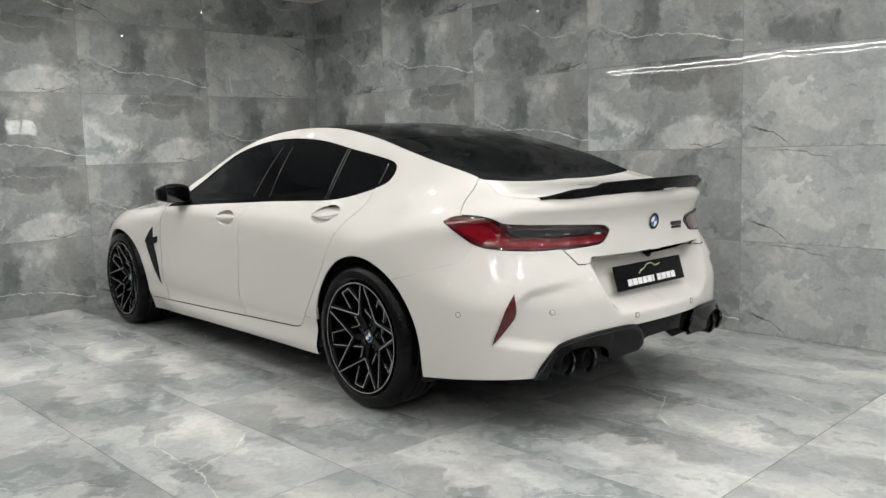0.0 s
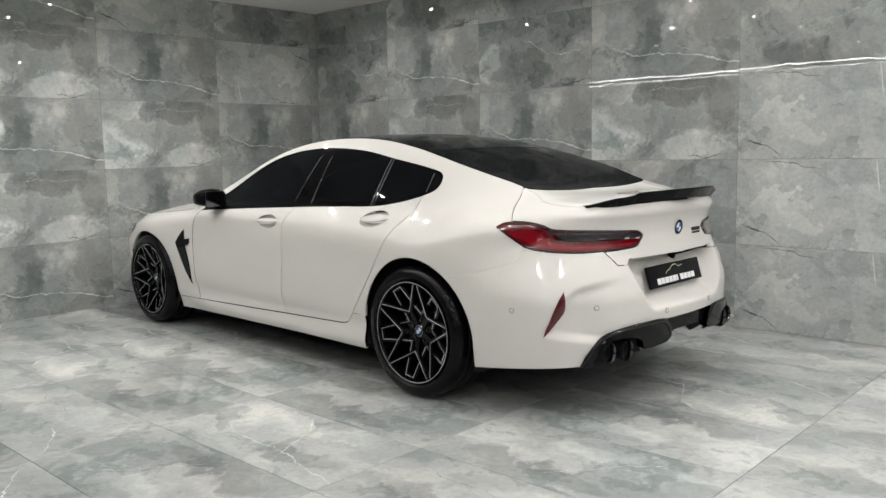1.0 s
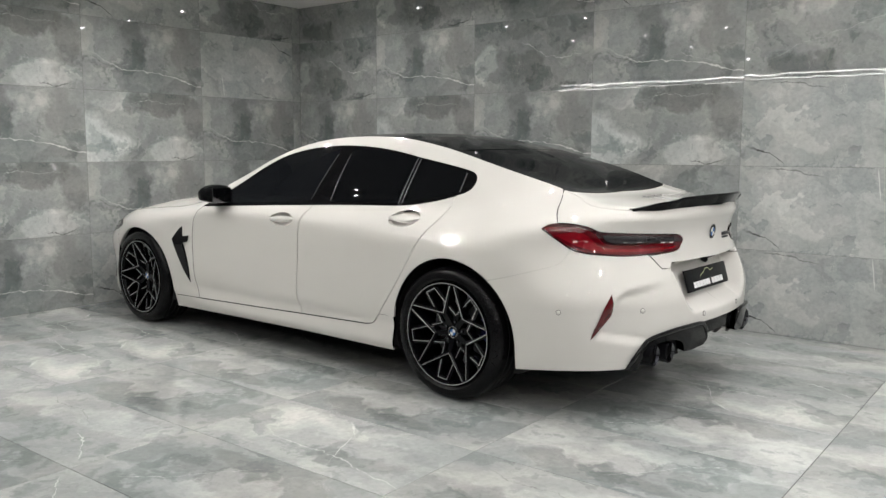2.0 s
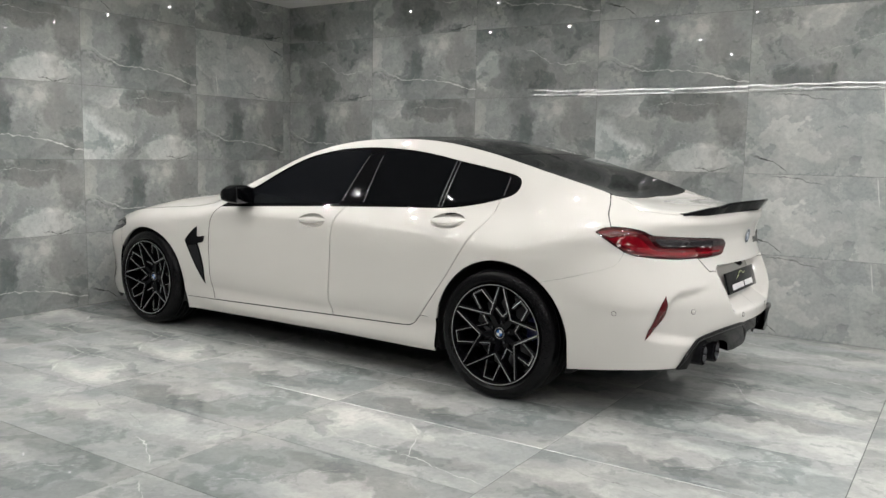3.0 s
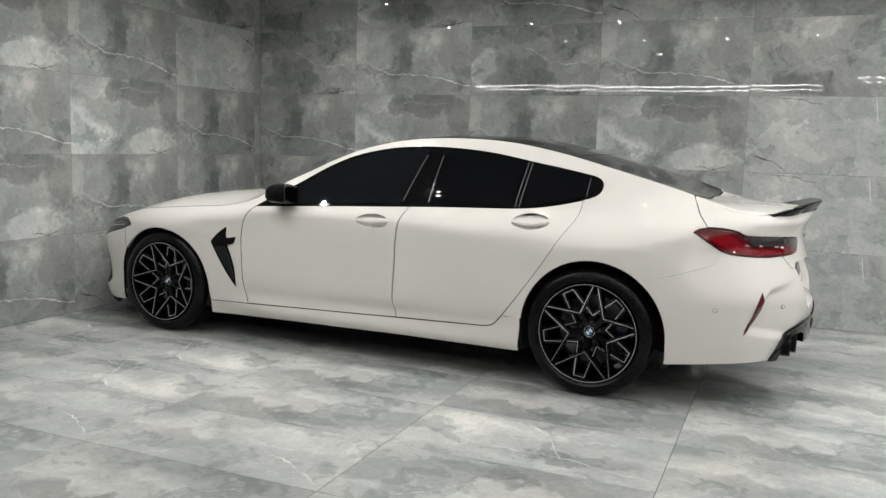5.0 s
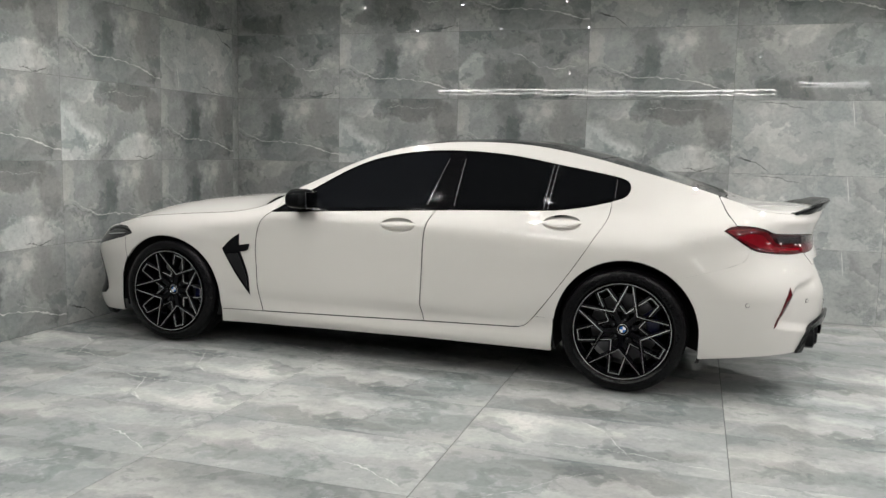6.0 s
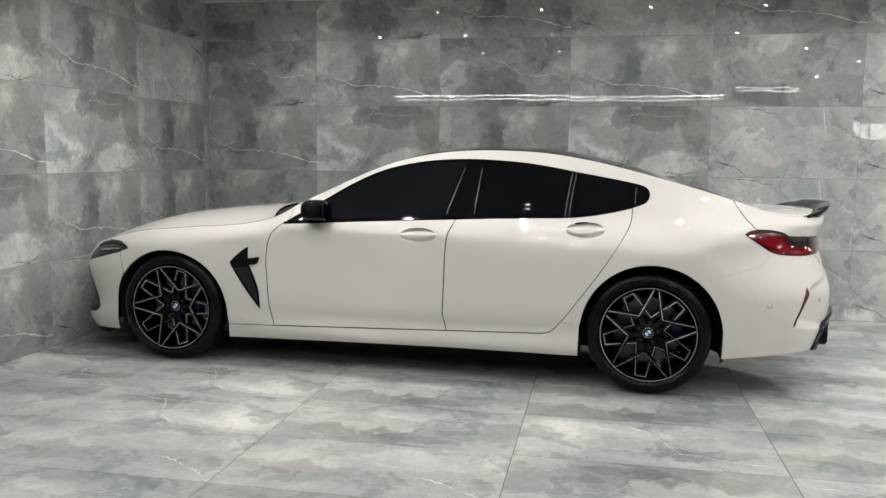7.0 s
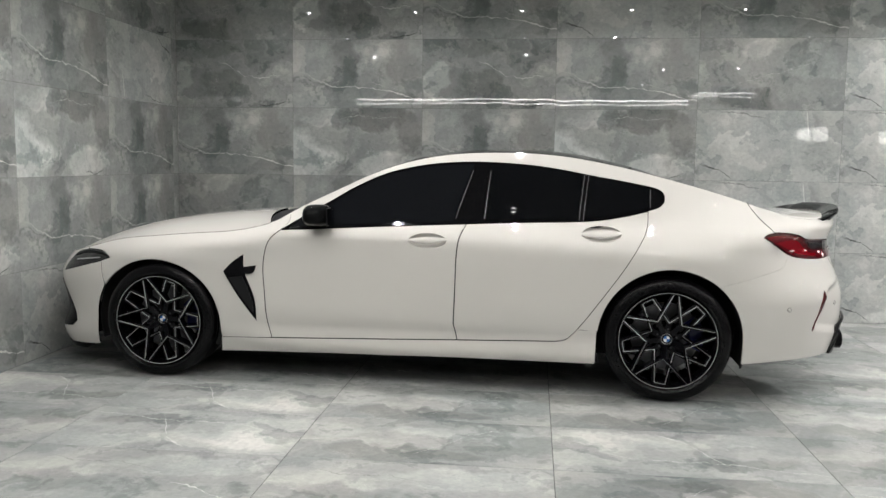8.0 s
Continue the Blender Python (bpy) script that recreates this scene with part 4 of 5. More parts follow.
fender_pts = outline([(-2.645, 0.345), (-2.64, 0.252)], [(-2.322, 0.263)], DOOR_FRONT, [(-2.232, 0.958)], edge_run(-2.235, -3.62),
                     [(-3.615, 0.757)], HEAD_TOP, [(-3.375, 0.718), (-3.44, 0.696), (-3.402, 0.556)], [p for p in reversed(ARCH_F) if p[0] > -3.40 and p[1] > 0.34])
front_door_pts = outline(DOOR_FRONT, BELT_A, list(reversed(DOOR_MID)))
rear_door_pts = outline(DOOR_MID, BELT_B, list(reversed(DOOR_REAR)))
quarter_pts = outline([p for p in DOOR_REAR if p[1] >= 0.394], list(reversed(WINDOW_TOP)), [(-2.232, 0.958)], edge_run(-2.235, 0.465, 140), LID_SIDE,
                      list(reversed(LAMP_T_OUT)), list(reversed(LAMP_B_OUT)), list(reversed(BUMPER_SPLIT)), [p for p in ARCH_R if p[1] > 0.38 and p[0] < 0.265])
sill_pts = outline([(-2.652, 0.16), (-1.9, 0.183), (-1.2, 0.198), (-0.398, 0.2), (-0.393, 0.393), (-0.50, 0.393)],
                   list(reversed([(q[0], q[1] - 0.0015) for q in DOOR_REAR if q[1] < 0.39])), [(-1.19, 0.300), (-2.322, 0.261), (-2.642, 0.250)])
bumper_pts = outline([p for p in ARCH_R if p[0] > 0.262 and p[1] < 0.67], BUMPER_SPLIT, list(reversed(LAMP_B_MID)), LID_CUT, BUMPER_LOW, [(0.414, 0.3)])
lid_pts = outline(LID_SIDE, LAMP_T_IN, [p for p in LAMP_B_IN], LID_CUT, edge_run(1.55, 0.465, 60))
nose_pts = outline([(-3.44, 0.694), (-3.50, 0.676)], [p for p in HEADLAMP if p[0] <= -3.5 and p[1] < 0.68][::1], HEAD_FRONT[: len(HEAD_FRONT) // 2], [(-3.70, 0.74), (-3.62, 0.757)],
                   edge_run(-3.625, -4.48), [(-4.48, 0.14), (-3.85, 0.14), (-3.492, 0.16), (-3.468, 0.36)], [p for p in reversed(ARCH_F) if p[0] < -3.402 and p[1] > 0.37], [(-3.402, 0.552)])

gap_shade_pts = outline([(-2.60, 0.262), (-1.2, 0.31), (-0.65, 0.33), (-0.44, 0.45)], [p for p in reversed(ARCH_R) if p[1] > 0.45 and p[0] < 0.25], [(0.27, 0.72), (0.50, 0.75), (0.62, 0.80), (0.66, 0.97), (0.60, 1.045)],
                    edge_run(0.56, 0.3, 10, 0.02), [(0.05, 1.15), (-0.02, 1.07)], [(u, z - 0.03) for u, z in reversed(BELT)], [(-2.30, 0.86), (-2.44, 0.86), (-2.55, 0.78), (-2.63, 0.60)])
HANDLES = ((-1.37, 0.878), (-0.38, 0.935))


def handle(door, uc, zc, side):
    """A dished cup let into the door, and the grip that bridges it."""
    rings = [(1.0, 0.0), (0.97, -0.012), (0.86, -0.034), (0.5, -0.048), (0.02, -0.052)]
    verts, faces = [], []
    for r, o in rings:
        for u, z in arc(uc, zc, 0.110 * r, 0.043 * r, 0, 360, 56)[:-1]:
            x, h, zz = wall(u, z, o)
            verts.append((float(x), side * float(h), float(zz)))
    for a in range(len(rings) - 1):
        for k in range(56):
            j = (k + 1) % 56
            q = (a * 56 + k, a * 56 + j, a * 56 + 56 + j, a * 56 + 56 + k)
            faces.append(q if side < 0 else tuple(reversed(q)))
    mesh_part("handle_cup", verts, faces, PAINT, door)
    bm = bmesh.new()
    rows = []
    for k in range(21):
        t = k / 20
        u = uc - 0.114 + 0.228 * t
        b = math.sin(math.pi * t) ** 0.6
        o = 0.001 + 0.024 * b
        hh = 0.006 + 0.0125 * math.sin(math.pi * t) ** 0.8
        zz = zc - 0.001 + 0.008 * t
        ring = []
        for dz, oo in ((-1, o - 0.015), (-0.9, o - 0.006), (-0.5, o - 0.001), (0.2, o), (0.8, o - 0.004), (1, o - 0.012)):
            x, h, w = wall(u, zz + dz * hh, oo)
            ring.append(bm.verts.new((float(x), side * float(h), float(w))))
        rows.append(ring)
    for p, q in zip(rows, rows[1:]):
        for i in range(6):
            bm.faces.new((p[i], p[(i + 1) % 6], q[(i + 1) % 6], q[i]))
    bm.faces.new(rows[0])
    bm.faces.new(rows[-1])
    part("door_handle", bm, PAINT, door, "white grip of the door handle", angle=50)


body = tagged(new("body"), "white painted body shell")
body.parent = car
for side in (-1, 1):
    # black sheet behind the panels, so that the shut gaps read as shade
    skin("inner_shell", wall, gap_shade_pts, LINER, body, "black sheet that stands for the shade in the shut lines", side=side, out=-0.007, gap=0, step=0.04, holes=[arc(uc, zc, 0.114, 0.047, 0, 360, 40)[:-1] for uc, zc in HANDLES])
    skin("front_fender", wall, fender_pts, PAINT, body, side=side, gap=0.0016)
    skin("quarter_panel", wall, quarter_pts, PAINT, body, side=side, gap=0.0006)
    skin("sill", wall, sill_pts, PAINT, body, side=side, gap=0.0008)
    for nm, pts, (uc, zc) in (("front_door", front_door_pts, HANDLES[0]), ("rear_door", rear_door_pts, HANDLES[1])):
        door = skin(nm, wall, pts, PAINT, car, side=side, holes=[arc(uc, zc, 0.110, 0.043, 0, 360, 56)[:-1]])
        handle(door, uc, zc, side)
skin("rear_bumper", wall, bumper_pts, PAINT, car, gap=0.0005, step=0.013, hold=1.55, both=True)
lid = skin("trunk_lid", wall, lid_pts, PAINT, car, hold=1.55, both=True, step=0.025, rounded="wall")
skin("front_bumper", wall, nose_pts, PAINT, car, gap=0.0012, hold=-4.48, both=True)


def mid_run(u0, u1, q):
    return [(u0 + (u1 - u0) * k / 40, q) for k in range(41)]


def top_panel(name, u0, u1, material, q0=0.0, parent=None, label="", out=0.0, step=0.03, u0m=None, u1m=None, rounded=""):
    """A panel of the upper skin from u0 to u1 (u0m, u1m: at the centre line)."""
    u0m, u1m = (u0 if u0m is None else u0m), (u1 if u1m is None else u1m)
    a = [(u0 + (u0m - u0) * (k / 20) ** 2, q0 + (0.7 - q0) * k / 20) for k in range(21)]
    b = [(u1 + (u1m - u1) * (k / 20) ** 2, q0 + (0.7 - q0) * k / 20) for k in range(21)]
    pts = outline(mid_run(u0, u1, q0), b, mid_run(u1m, u0m, 0.7), list(reversed(a)))
    poly = [(q, u) for u, q in pts]
    return skin(name, lambda q, u, o: roofskin(u, q, o), poly, material, parent or car, label, gap=0.0015, hold=0.7, both=True, step=step, out=out, rounded=rounded)


top_panel("hood", -4.40, -2.36, PAINT, 0.0, car)
top_panel("cowl", -2.355, -2.23, MATT, 0.0, car, "black plastic scuttle below the windscreen", out=-0.012)
top_panel("windscreen", -2.225, -1.50, GLASS, 0.012, car, "dark tinted windscreen")
top_panel("roof", -1.495, -0.22, CARBON, 0.004, car, "black carbon-fibre roof")
top_panel("rear_window", -0.215, 0.487, GLASS, 0.004, car, "dark tinted rear window", u1m=0.455)
top_panel("lid_deck", 0.495, 1.55, PAINT, 0.0, lid, step=0.025, u0m=0.463, rounded="top")
skin("lid_edge", wall, outline(edge_run(0.478, 1.55, 60, 0.0004), edge_run(1.55, 0.478, 60, 0.022)), PAINT, lid, hold=1.55, both=True, out=-0.0025, gap=0)

# side glass on a black trim frame
dlo = outline(BELT, list(reversed(WINDOW_TOP)))


def strip(pts, u0, u1, lean, drop):
    """The window's outline between two leaning lines, drawn in by drop."""
    inner = shrunk(dense(pts, 0.012), drop, None)
    keep = [(u, z) for u, z in inner if u0 + lean[0] * (z - 1.0) <= u <= u1 + lean[1] * (z - 1.0)]
    return keep


PANES = (("front_glass", -2.22, -1.222, (0.0, 0.30)), ("rear_glass", -1.052, -0.507, (0.075, 0.12)), ("quarter_glass", -0.483, -0.102, (0.12, 0.03)))
for side in (-1, 1):
    frame_ob = skin("window_frame", wall, dlo, FRAME_BLACK, car, "gloss black window surround", side=side, out=-0.006)
    for nm, a, b, lean in PANES:
        skin(nm, wall, strip(dlo, a, b, lean, 0.016), FRONT_GLASS if nm == "front_glass" else GLASS, frame_ob, side=side, out=-0.003, gap=0.0, depth=0.004)
    # thin pale strips stand in for the highlights on the pillar edges
    for a, lean in ((-1.222, 0.30), (-1.052, 0.075), (-0.507, 0.12), (-0.483, 0.12), (-0.102, 0.03)):
        zz = [1.004 + 0.04 * k for k in range(8)] if a < -0.2 else [1.085 + 0.02 * k for k in range(6)]
        lim = 1.31 if a < -1 else 1.266
        zz = [min(z, lim) for z in zz]
        pts = outline([(a + lean * (z - 1.0) - 0.0022, z) for z in zz], [(a + lean * (z - 1.0) + 0.0022, z) for z in reversed(zz)])
        skin("pillar_edge", wall, pts, EDGE_GLINT, frame_ob, side=side, out=-0.0015, gap=0.0, depth=0.003)


# ---- wheels ----
def bar(bm, a, b, width, z0, z1):
    """A straight bar from a to b in the wheel's plane, with z0 at its back and z1 (a, b) at its face."""
    d = (Vector(b) - Vector(a)).normalized()
    n = Vector((-d.y, d.x)) * width / 2
    pts = [(Vector(a) - n, z1[0]), (Vector(b) - n, z1[1]), (Vector(b) + n, z1[1]), (Vector(a) + n, z1[0])]
    f = [bm.verts.new((p.x, p.y, z)) for p, z in pts]
    k = [bm.verts.new((p.x * 1.0, p.y * 1.0, z0)) for p, z in pts]
    bm.faces.new(f)
    bm.faces.new(k)
    for i in range(4):
        bm.faces.new((f[i], f[(i + 1) % 4], k[(i + 1) % 4], k[i]))


def polar(r, deg):
    return (r * math.cos(radians(deg)), r * math.sin(radians(deg)))


def make_wheel(name, radius, width, turn):
    """A wheel lying in its own xy plane with the outer face towards +z, hub cap at z 0."""
    w = tagged(new(name), "black multi-spoke alloy wheel with machined edges and low tyre")
    I = Matrix.Identity(4)
    rim = 0.270
    bm = bmesh.new()
    s = 0.055
    bm_lathe(bm, [(rim - 0.004, s - 0.012), (rim + 0.012, s - 0.004), (rim + 0.024, s + 0.006), (radius - 0.035, s + 0.004), (radius - 0.014, s - 0.008), (radius - 0.003, s - 0.03), (radius, s - 0.06),
                  (radius, s - width + 0.06), (radius - 0.003, s - width + 0.03), (radius - 0.03, s - width), (rim, s - width + 0.02)], I, 96)
    tyre = part("tyre", bm, RUBBER, w, "black low-profile rubber tyre")
    bm = bmesh.new()
    for k in range(4):
        z = s - 0.075 - k * (width - 0.15) / 3
        bm_lathe(bm, [(radius - 0.012, z - 0.004), (radius + 0.0006, z - 0.004), (radius + 0.0006, z + 0.004), (radius - 0.012, z + 0.004)], I, 96)
    part("tread_groove", bm, LINER, tyre)
    bm = bmesh.new()
    bm_lathe(bm, [(rim + 0.004, s - 0.004), (rim + 0.002, s + 0.002), (rim - 0.006, s - 0.001), (rim - 0.012, s - 0.012), (rim - 0.018, s - 0.05), (rim - 0.03, s - 0.14), (rim - 0.03, s - 0.22)], I, 96)
    part("rim_barrel", bm, RIM, w)
    bm = bmesh.new()
    bm_lathe(bm, [(rim + 0.001, s + 0.0035), (rim - 0.002, s + 0.0035)], I, 96)
    part("rim_edge", bm, POLISH, w, "machined bright rim edge")
    # spokes: five wide forks over five crossing loops
    top_bm, low_bm, line_bm = bmesh.new(), bmesh.new(), bmesh.new()
    R = rim - 0.006
    for k in range(5):
        a = turn + 72 * k
        apex, zc = polar(0.43 * R, a), 0.016
        for sg in (-1, 1):
            end = polar(0.985 * R, a + 33 * sg)
            bar(top_bm, polar(0.40 * R, a), polar(0.985 * R, a + 32 * sg), 0.020, -0.035, (0.010, s - 0.006))
            bar(line_bm, apex, end, 0.0037, zc - 0.004, (zc, s + 0.001))
            bar(low_bm, polar(0.33 * R, a + 36 * sg), polar(0.95 * R, a + 8 * sg), 0.024, -0.045, (-0.012, s - 0.016))
            bar(line_bm, polar(0.345 * R, a + 36 * sg), polar(0.945 * R, a + 6.8 * sg), 0.0034, -0.014, (-0.010, s - 0.010))
        bar(low_bm, polar(0.955 * R, a - 8), polar(0.955 * R, a + 8), 0.026, 0.0, (s - 0.016, s - 0.016))
        bar(line_bm, polar(0.945 * R, a - 7.2), polar(0.945 * R, a + 7.2), 0.0034, s - 0.016, (s - 0.010, s - 0.010))
        bar(top_bm, polar(0.12 * R, a), polar(0.45 * R, a), 0.030, -0.05, (-0.004, 0.010))
        bar(low_bm, polar(0.12 * R, a + 36), polar(0.36 * R, a + 36), 0.034, -0.055, (-0.012, -0.014))
    part("spoke_fork", top_bm, RIM, w, "black forked spokes", smooth=False)
    part("spoke_loop", low_bm, RIM, w, "black looped spokes", smooth=False)
    part("spoke_edge", line_bm, POLISH, w, "machined bright spoke edges", smooth=False)
    bm = bmesh.new()
    bm_lathe(bm, [(0.0001, -0.002), (0.034, -0.002), (0.040, -0.006), (0.052, -0.012), (0.068, -0.03), (0.072, -0.06)], I, 40)
    hub = part("hub", bm, RIM, w)
    for k in range(5):
        bm = bmesh.new()
        bm_lathe(bm, [(0.0001, 0.0), (0.007, 0.0), (0.008, -0.02)], Matrix.Translation((*polar(0.056, turn + 36 + 72 * k), -0.006)), 6)
        part("wheel_bolt", bm, DARKCHROME, hub, smooth=False)
    roundel(hub, Matrix.Translation((0, 0, -0.0015)), 0.030)
    # brake disc and caliper behind the spokes
    bm = bmesh.new()
    bm_lathe(bm, [(0.09, -0.085), (0.192, -0.085), (0.194, -0.095), (0.192, -0.115), (0.09, -0.115)], I, 64)
    part("brake_disc", bm, STEEL, w, "grey steel brake disc")
    bm = bmesh.new()
    a0, a1 = (-22, 38)
    rows = []
    for k in range(13):
        d = a0 + (a1 - a0) * k / 12
        rows.append([bm.verts.new((*polar(r, d), z)) for r, z in ((0.125, -0.075), (0.135, -0.062), (0.20, -0.062), (0.215, -0.075), (0.215, -0.13), (0.125, -0.13))])
    for p, q in zip(rows, rows[1:]):
        for i in range(6):
            bm.faces.new((p[i], p[(i + 1) % 6], q[(i + 1) % 6], q[i]))
    bm.faces.new(rows[0])
    bm.faces.new(rows[-1])
    part("brake_caliper", bm, BLUE, w, "dark blue brake caliper")
    return w


def roundel(parent, m, r):
    """A round badge: dark ring with a bright rim round blue and white quarters."""
    bm = bmesh.new()
    bm_lathe(bm, [(r, -0.003), (r, 0.001), (r * 0.93, 0.002), (r * 0.90, 0.001)], m, 40)
    badge = part("badge_rim", bm, CHROME, parent, "bright badge rim")
    bm = bmesh.new()
    bm_lathe(bm, [(r * 0.9, 0.001), (r * 0.6, 0.0012)], m, 40)
    part("badge_ring", bm, GLOSS, badge)
    for nm, mt, ph in (("badge_quarter", BADGE_BLUE, (90, 270)), ("badge_quarter", BADGE_WHITE, (0, 180))):
        for p0 in ph:
            bm = bmesh.new()
            c = bm.verts.new(m @ Vector((0, 0, 0.0018)))
            ring = [bm.verts.new(m @ Vector((*polar(r * 0.6, p0 + 9 * k), 0.0014))) for k in range(11)]
            for a, b in zip(ring, ring[1:]):
                bm.faces.new((c, a, b))
            part(nm, bm, mt, badge, smooth=False)
    return badge


# outer faces look along -y on the left, +y on the right
front_wheel = make_wheel("front_wheel", 0.350, 0.275, 0)
rear_wheel = make_wheel("rear_wheel", 0.354, 0.285, 46)
for src, x, h, z in ((front_wheel, -3.027, 0.872, 0.350), (rear_wheel, 0.0, 0.886, 0.354)):
    right = copy_thing(src, pose(x, h, z, -90, 0, 0))
    src.matrix_basis = pose(x, -h, z, 90, 0, 0)
    right.parent = car
    src.parent = car

# wheel wells and underside
for x, r in ((-3.057, 0.40), (0.012, 0.41)):
    for side in (-1, 1):
        bm = bmesh.new()
        prev = None
        for k in range(29):
            a = radians(-20 + 220 * k / 28)
            ring = [bm.verts.new((x + (r + dr) * math.cos(a), side * h, 0.345 + (r + dr) * math.sin(a))) for h, dr in ((min(0.895, float(LOW_H(x + r * math.cos(a))) - 0.035), 0.0), (min(0.86, float(LOW_H(x + r * math.cos(a))) - 0.06), 0.02), (0.60, 0.02), (0.58, -0.36))]
            if prev:
                for i in range(3):
                    bm.faces.new((prev[i], ring[i], ring[i + 1], prev[i + 1]))
            prev = ring
        part("wheel_well", bm, LINER, body, "black wheel well liner")
bm = bmesh.new()
bm_box(bm, -2.62, -0.42, -0.80, 0.80, 0.19, 0.30)
bm_box(bm, -3.75, 0.30, -0.55, 0.55, 0.18, 0.34)
bm_box(bm, 0.42, 0.86, -0.62, 0.62, 0.315, 0.38)
part("underbody", bm, LINER, body, "black underbody panel", smooth=False)


# ---- lamps, vents, handles, mirrors, rear trim ----
def point(u, z, out=0.0, side=-1):
    x, h, zz = wall(u, z, out)
    return Vector((float(x), side * float(h), float(zz)))


def outward(u, z, side=-1):
    e = 0.01
    a = point(u + e, z) - point(u - e, z)
    b = point(u, z + e) - point(u, z - e)
    n = a.cross(b).normalized()
    if n.y > 0 and u < 1.0 or n.x < 0 and u >= 1.0:
        n = -n
    return Vector((n.x, n.y * (1 if side < 0 else -1), n.z))


def facing(u, z, out=0.0, side=-1):
    """A pose on the skin: z axis outwards, x axis level."""
    n = outward(u, z, side)
    xa = Vector((0, 0, 1)).cross(n).normalized()
    ya = n.cross(xa)
    m = Matrix((xa, ya, n)).transposed().to_4x4()
    return Matrix.Translation(point(u, z, out, side)) @ m


lamp_pts = outline(LAMP_TOP, LAMP_BOTTOM)
red_pts = outline(bend([(0.53, 0.934), (0.56, 0.944), (0.67, 0.945), (0.735, 0.931), (0.765, 0.912)]), bend([(0.765, 0.912), (0.80, 0.875), (0.85, 0.862), (1.0, 0.860), (1.262, 0.862)]),
                  bend([(1.262, 0.862), (1.232, 0.831), (1.10, 0.822), (0.92, 0.817), (0.77, 0.825), (0.68, 0.841), (0.595, 0.888), (0.53, 0.934)]))
smoke_pts = outline(bend([(0.80, 0.909), (0.83, 0.908), (1.04, 0.901), (1.235, 0.890), (1.266, 0.878)]), bend([(1.262, 0.868), (1.0, 0.868), (0.855, 0.870), (0.81, 0.885)]))
glow_pts = outline(bend([(0.58, 0.905), (0.66, 0.922), (0.72, 0.912), (0.755, 0.880), (0.82, 0.848), (1.0, 0.842), (1.225, 0.846)]), bend([(1.21, 0.836), (1.0, 0.829), (0.82, 0.831), (0.72, 0.845), (0.65, 0.872)]))
for side in (-1, 1):
    lamp = skin("tail_lamp", wall, lamp_pts, LAMP_DEEP, car, "red and smoked wraparound tail lamp", side=side, out=0.002, gap=0.0015)
    skin("red_lens", wall, red_pts, LAMP_RED, lamp, side=side, out=0.005, gap=0, depth=0.004, step=0.02)
    skin("smoked_lens", wall, smoke_pts, LAMP_SMOKE, lamp, "smoked grey lens", side=side, out=0.006, gap=0, depth=0.005, step=0.02)
    skin("light_guide", wall, glow_pts, plain("lamp_bright_red", (0.20, 0.003, 0.009), 0.06, 0, 1.0, 0.15, 60, 0.0), lamp, side=side, out=0.0065, gap=0, depth=0.002, step=0.02)
    head = skin("headlamp", wall, outline(HEADLAMP), LAMP_CLEAR, car, "slim dark headlamp", side=side, out=0.001, gap=0.002)
    skin("lamp_brow", wall, outline(bend([(-3.72, 0.722), (-3.60, 0.748), (-3.47, 0.748), (-3.40, 0.73)]), bend([(-3.40, 0.725), (-3.47, 0.736), (-3.60, 0.735), (-3.71, 0.708)])), GLOSS, head, side=side, out=0.004, gap=0, depth=0.003)
    skin("light_bar", wall, outline([(-3.66, 0.685), (-3.52, 0.702), (-3.45, 0.712), (-3.45, 0.718), (-3.53, 0.711), (-3.66, 0.694)]), POLISH, head, "silver running-light bar", side=side, out=0.004, gap=0, depth=0.003)
    skin("intake", wall, outline([(-3.82, 0.55), (-3.73, 0.44), (-3.665, 0.345), (-3.65, 0.295), (-3.69, 0.262), (-3.78, 0.25), (-4.25, 0.25), (-4.25, 0.50)]), GLOSS, car, "black bumper intake", side=side, out=0.003, gap=0)
    skin("front_lip", wall, outline([(-4.0, 0.135), (-3.60, 0.148), (-3.52, 0.158), (-3.60, 0.12), (-4.0, 0.10)]), GLOSS, car, "black lower lip", side=side, out=0.004, gap=0)
    # fender vent with its crossing blade
    vent = skin("fender_vent", wall, outline(bend([(-2.49, 0.766), (-2.53, 0.742), (-2.575, 0.705), (-2.613, 0.665)]), bend([(-2.613, 0.665), (-2.606, 0.642), (-2.53, 0.52), (-2.415, 0.364)]), bend([(-2.415, 0.364), (-2.418, 0.48), (-2.45, 0.575), (-2.482, 0.65), (-2.49, 0.70), (-2.49, 0.766)])),
                GLOSS, car, "black fender vent with blade", side=side, out=0.003, gap=0, step=0.02)
    skin("vent_blade", wall, outline(bend([(-2.60, 0.66), (-2.55, 0.685), (-2.49, 0.692), (-2.41, 0.703)]), bend([(-2.41, 0.703), (-2.425, 0.662), (-2.46, 0.650), (-2.50, 0.652), (-2.57, 0.648)])), GLOSS, vent, side=side, out=0.012, gap=0, step=0.02, depth=0.01)
    skin("vent_mesh", wall, outline(bend([(-2.585, 0.625), (-2.52, 0.53), (-2.43, 0.41)]), bend([(-2.432, 0.48), (-2.47, 0.58), (-2.50, 0.635)])), MATT, vent, side=side, out=0.005, gap=0, step=0.02, depth=0.003)
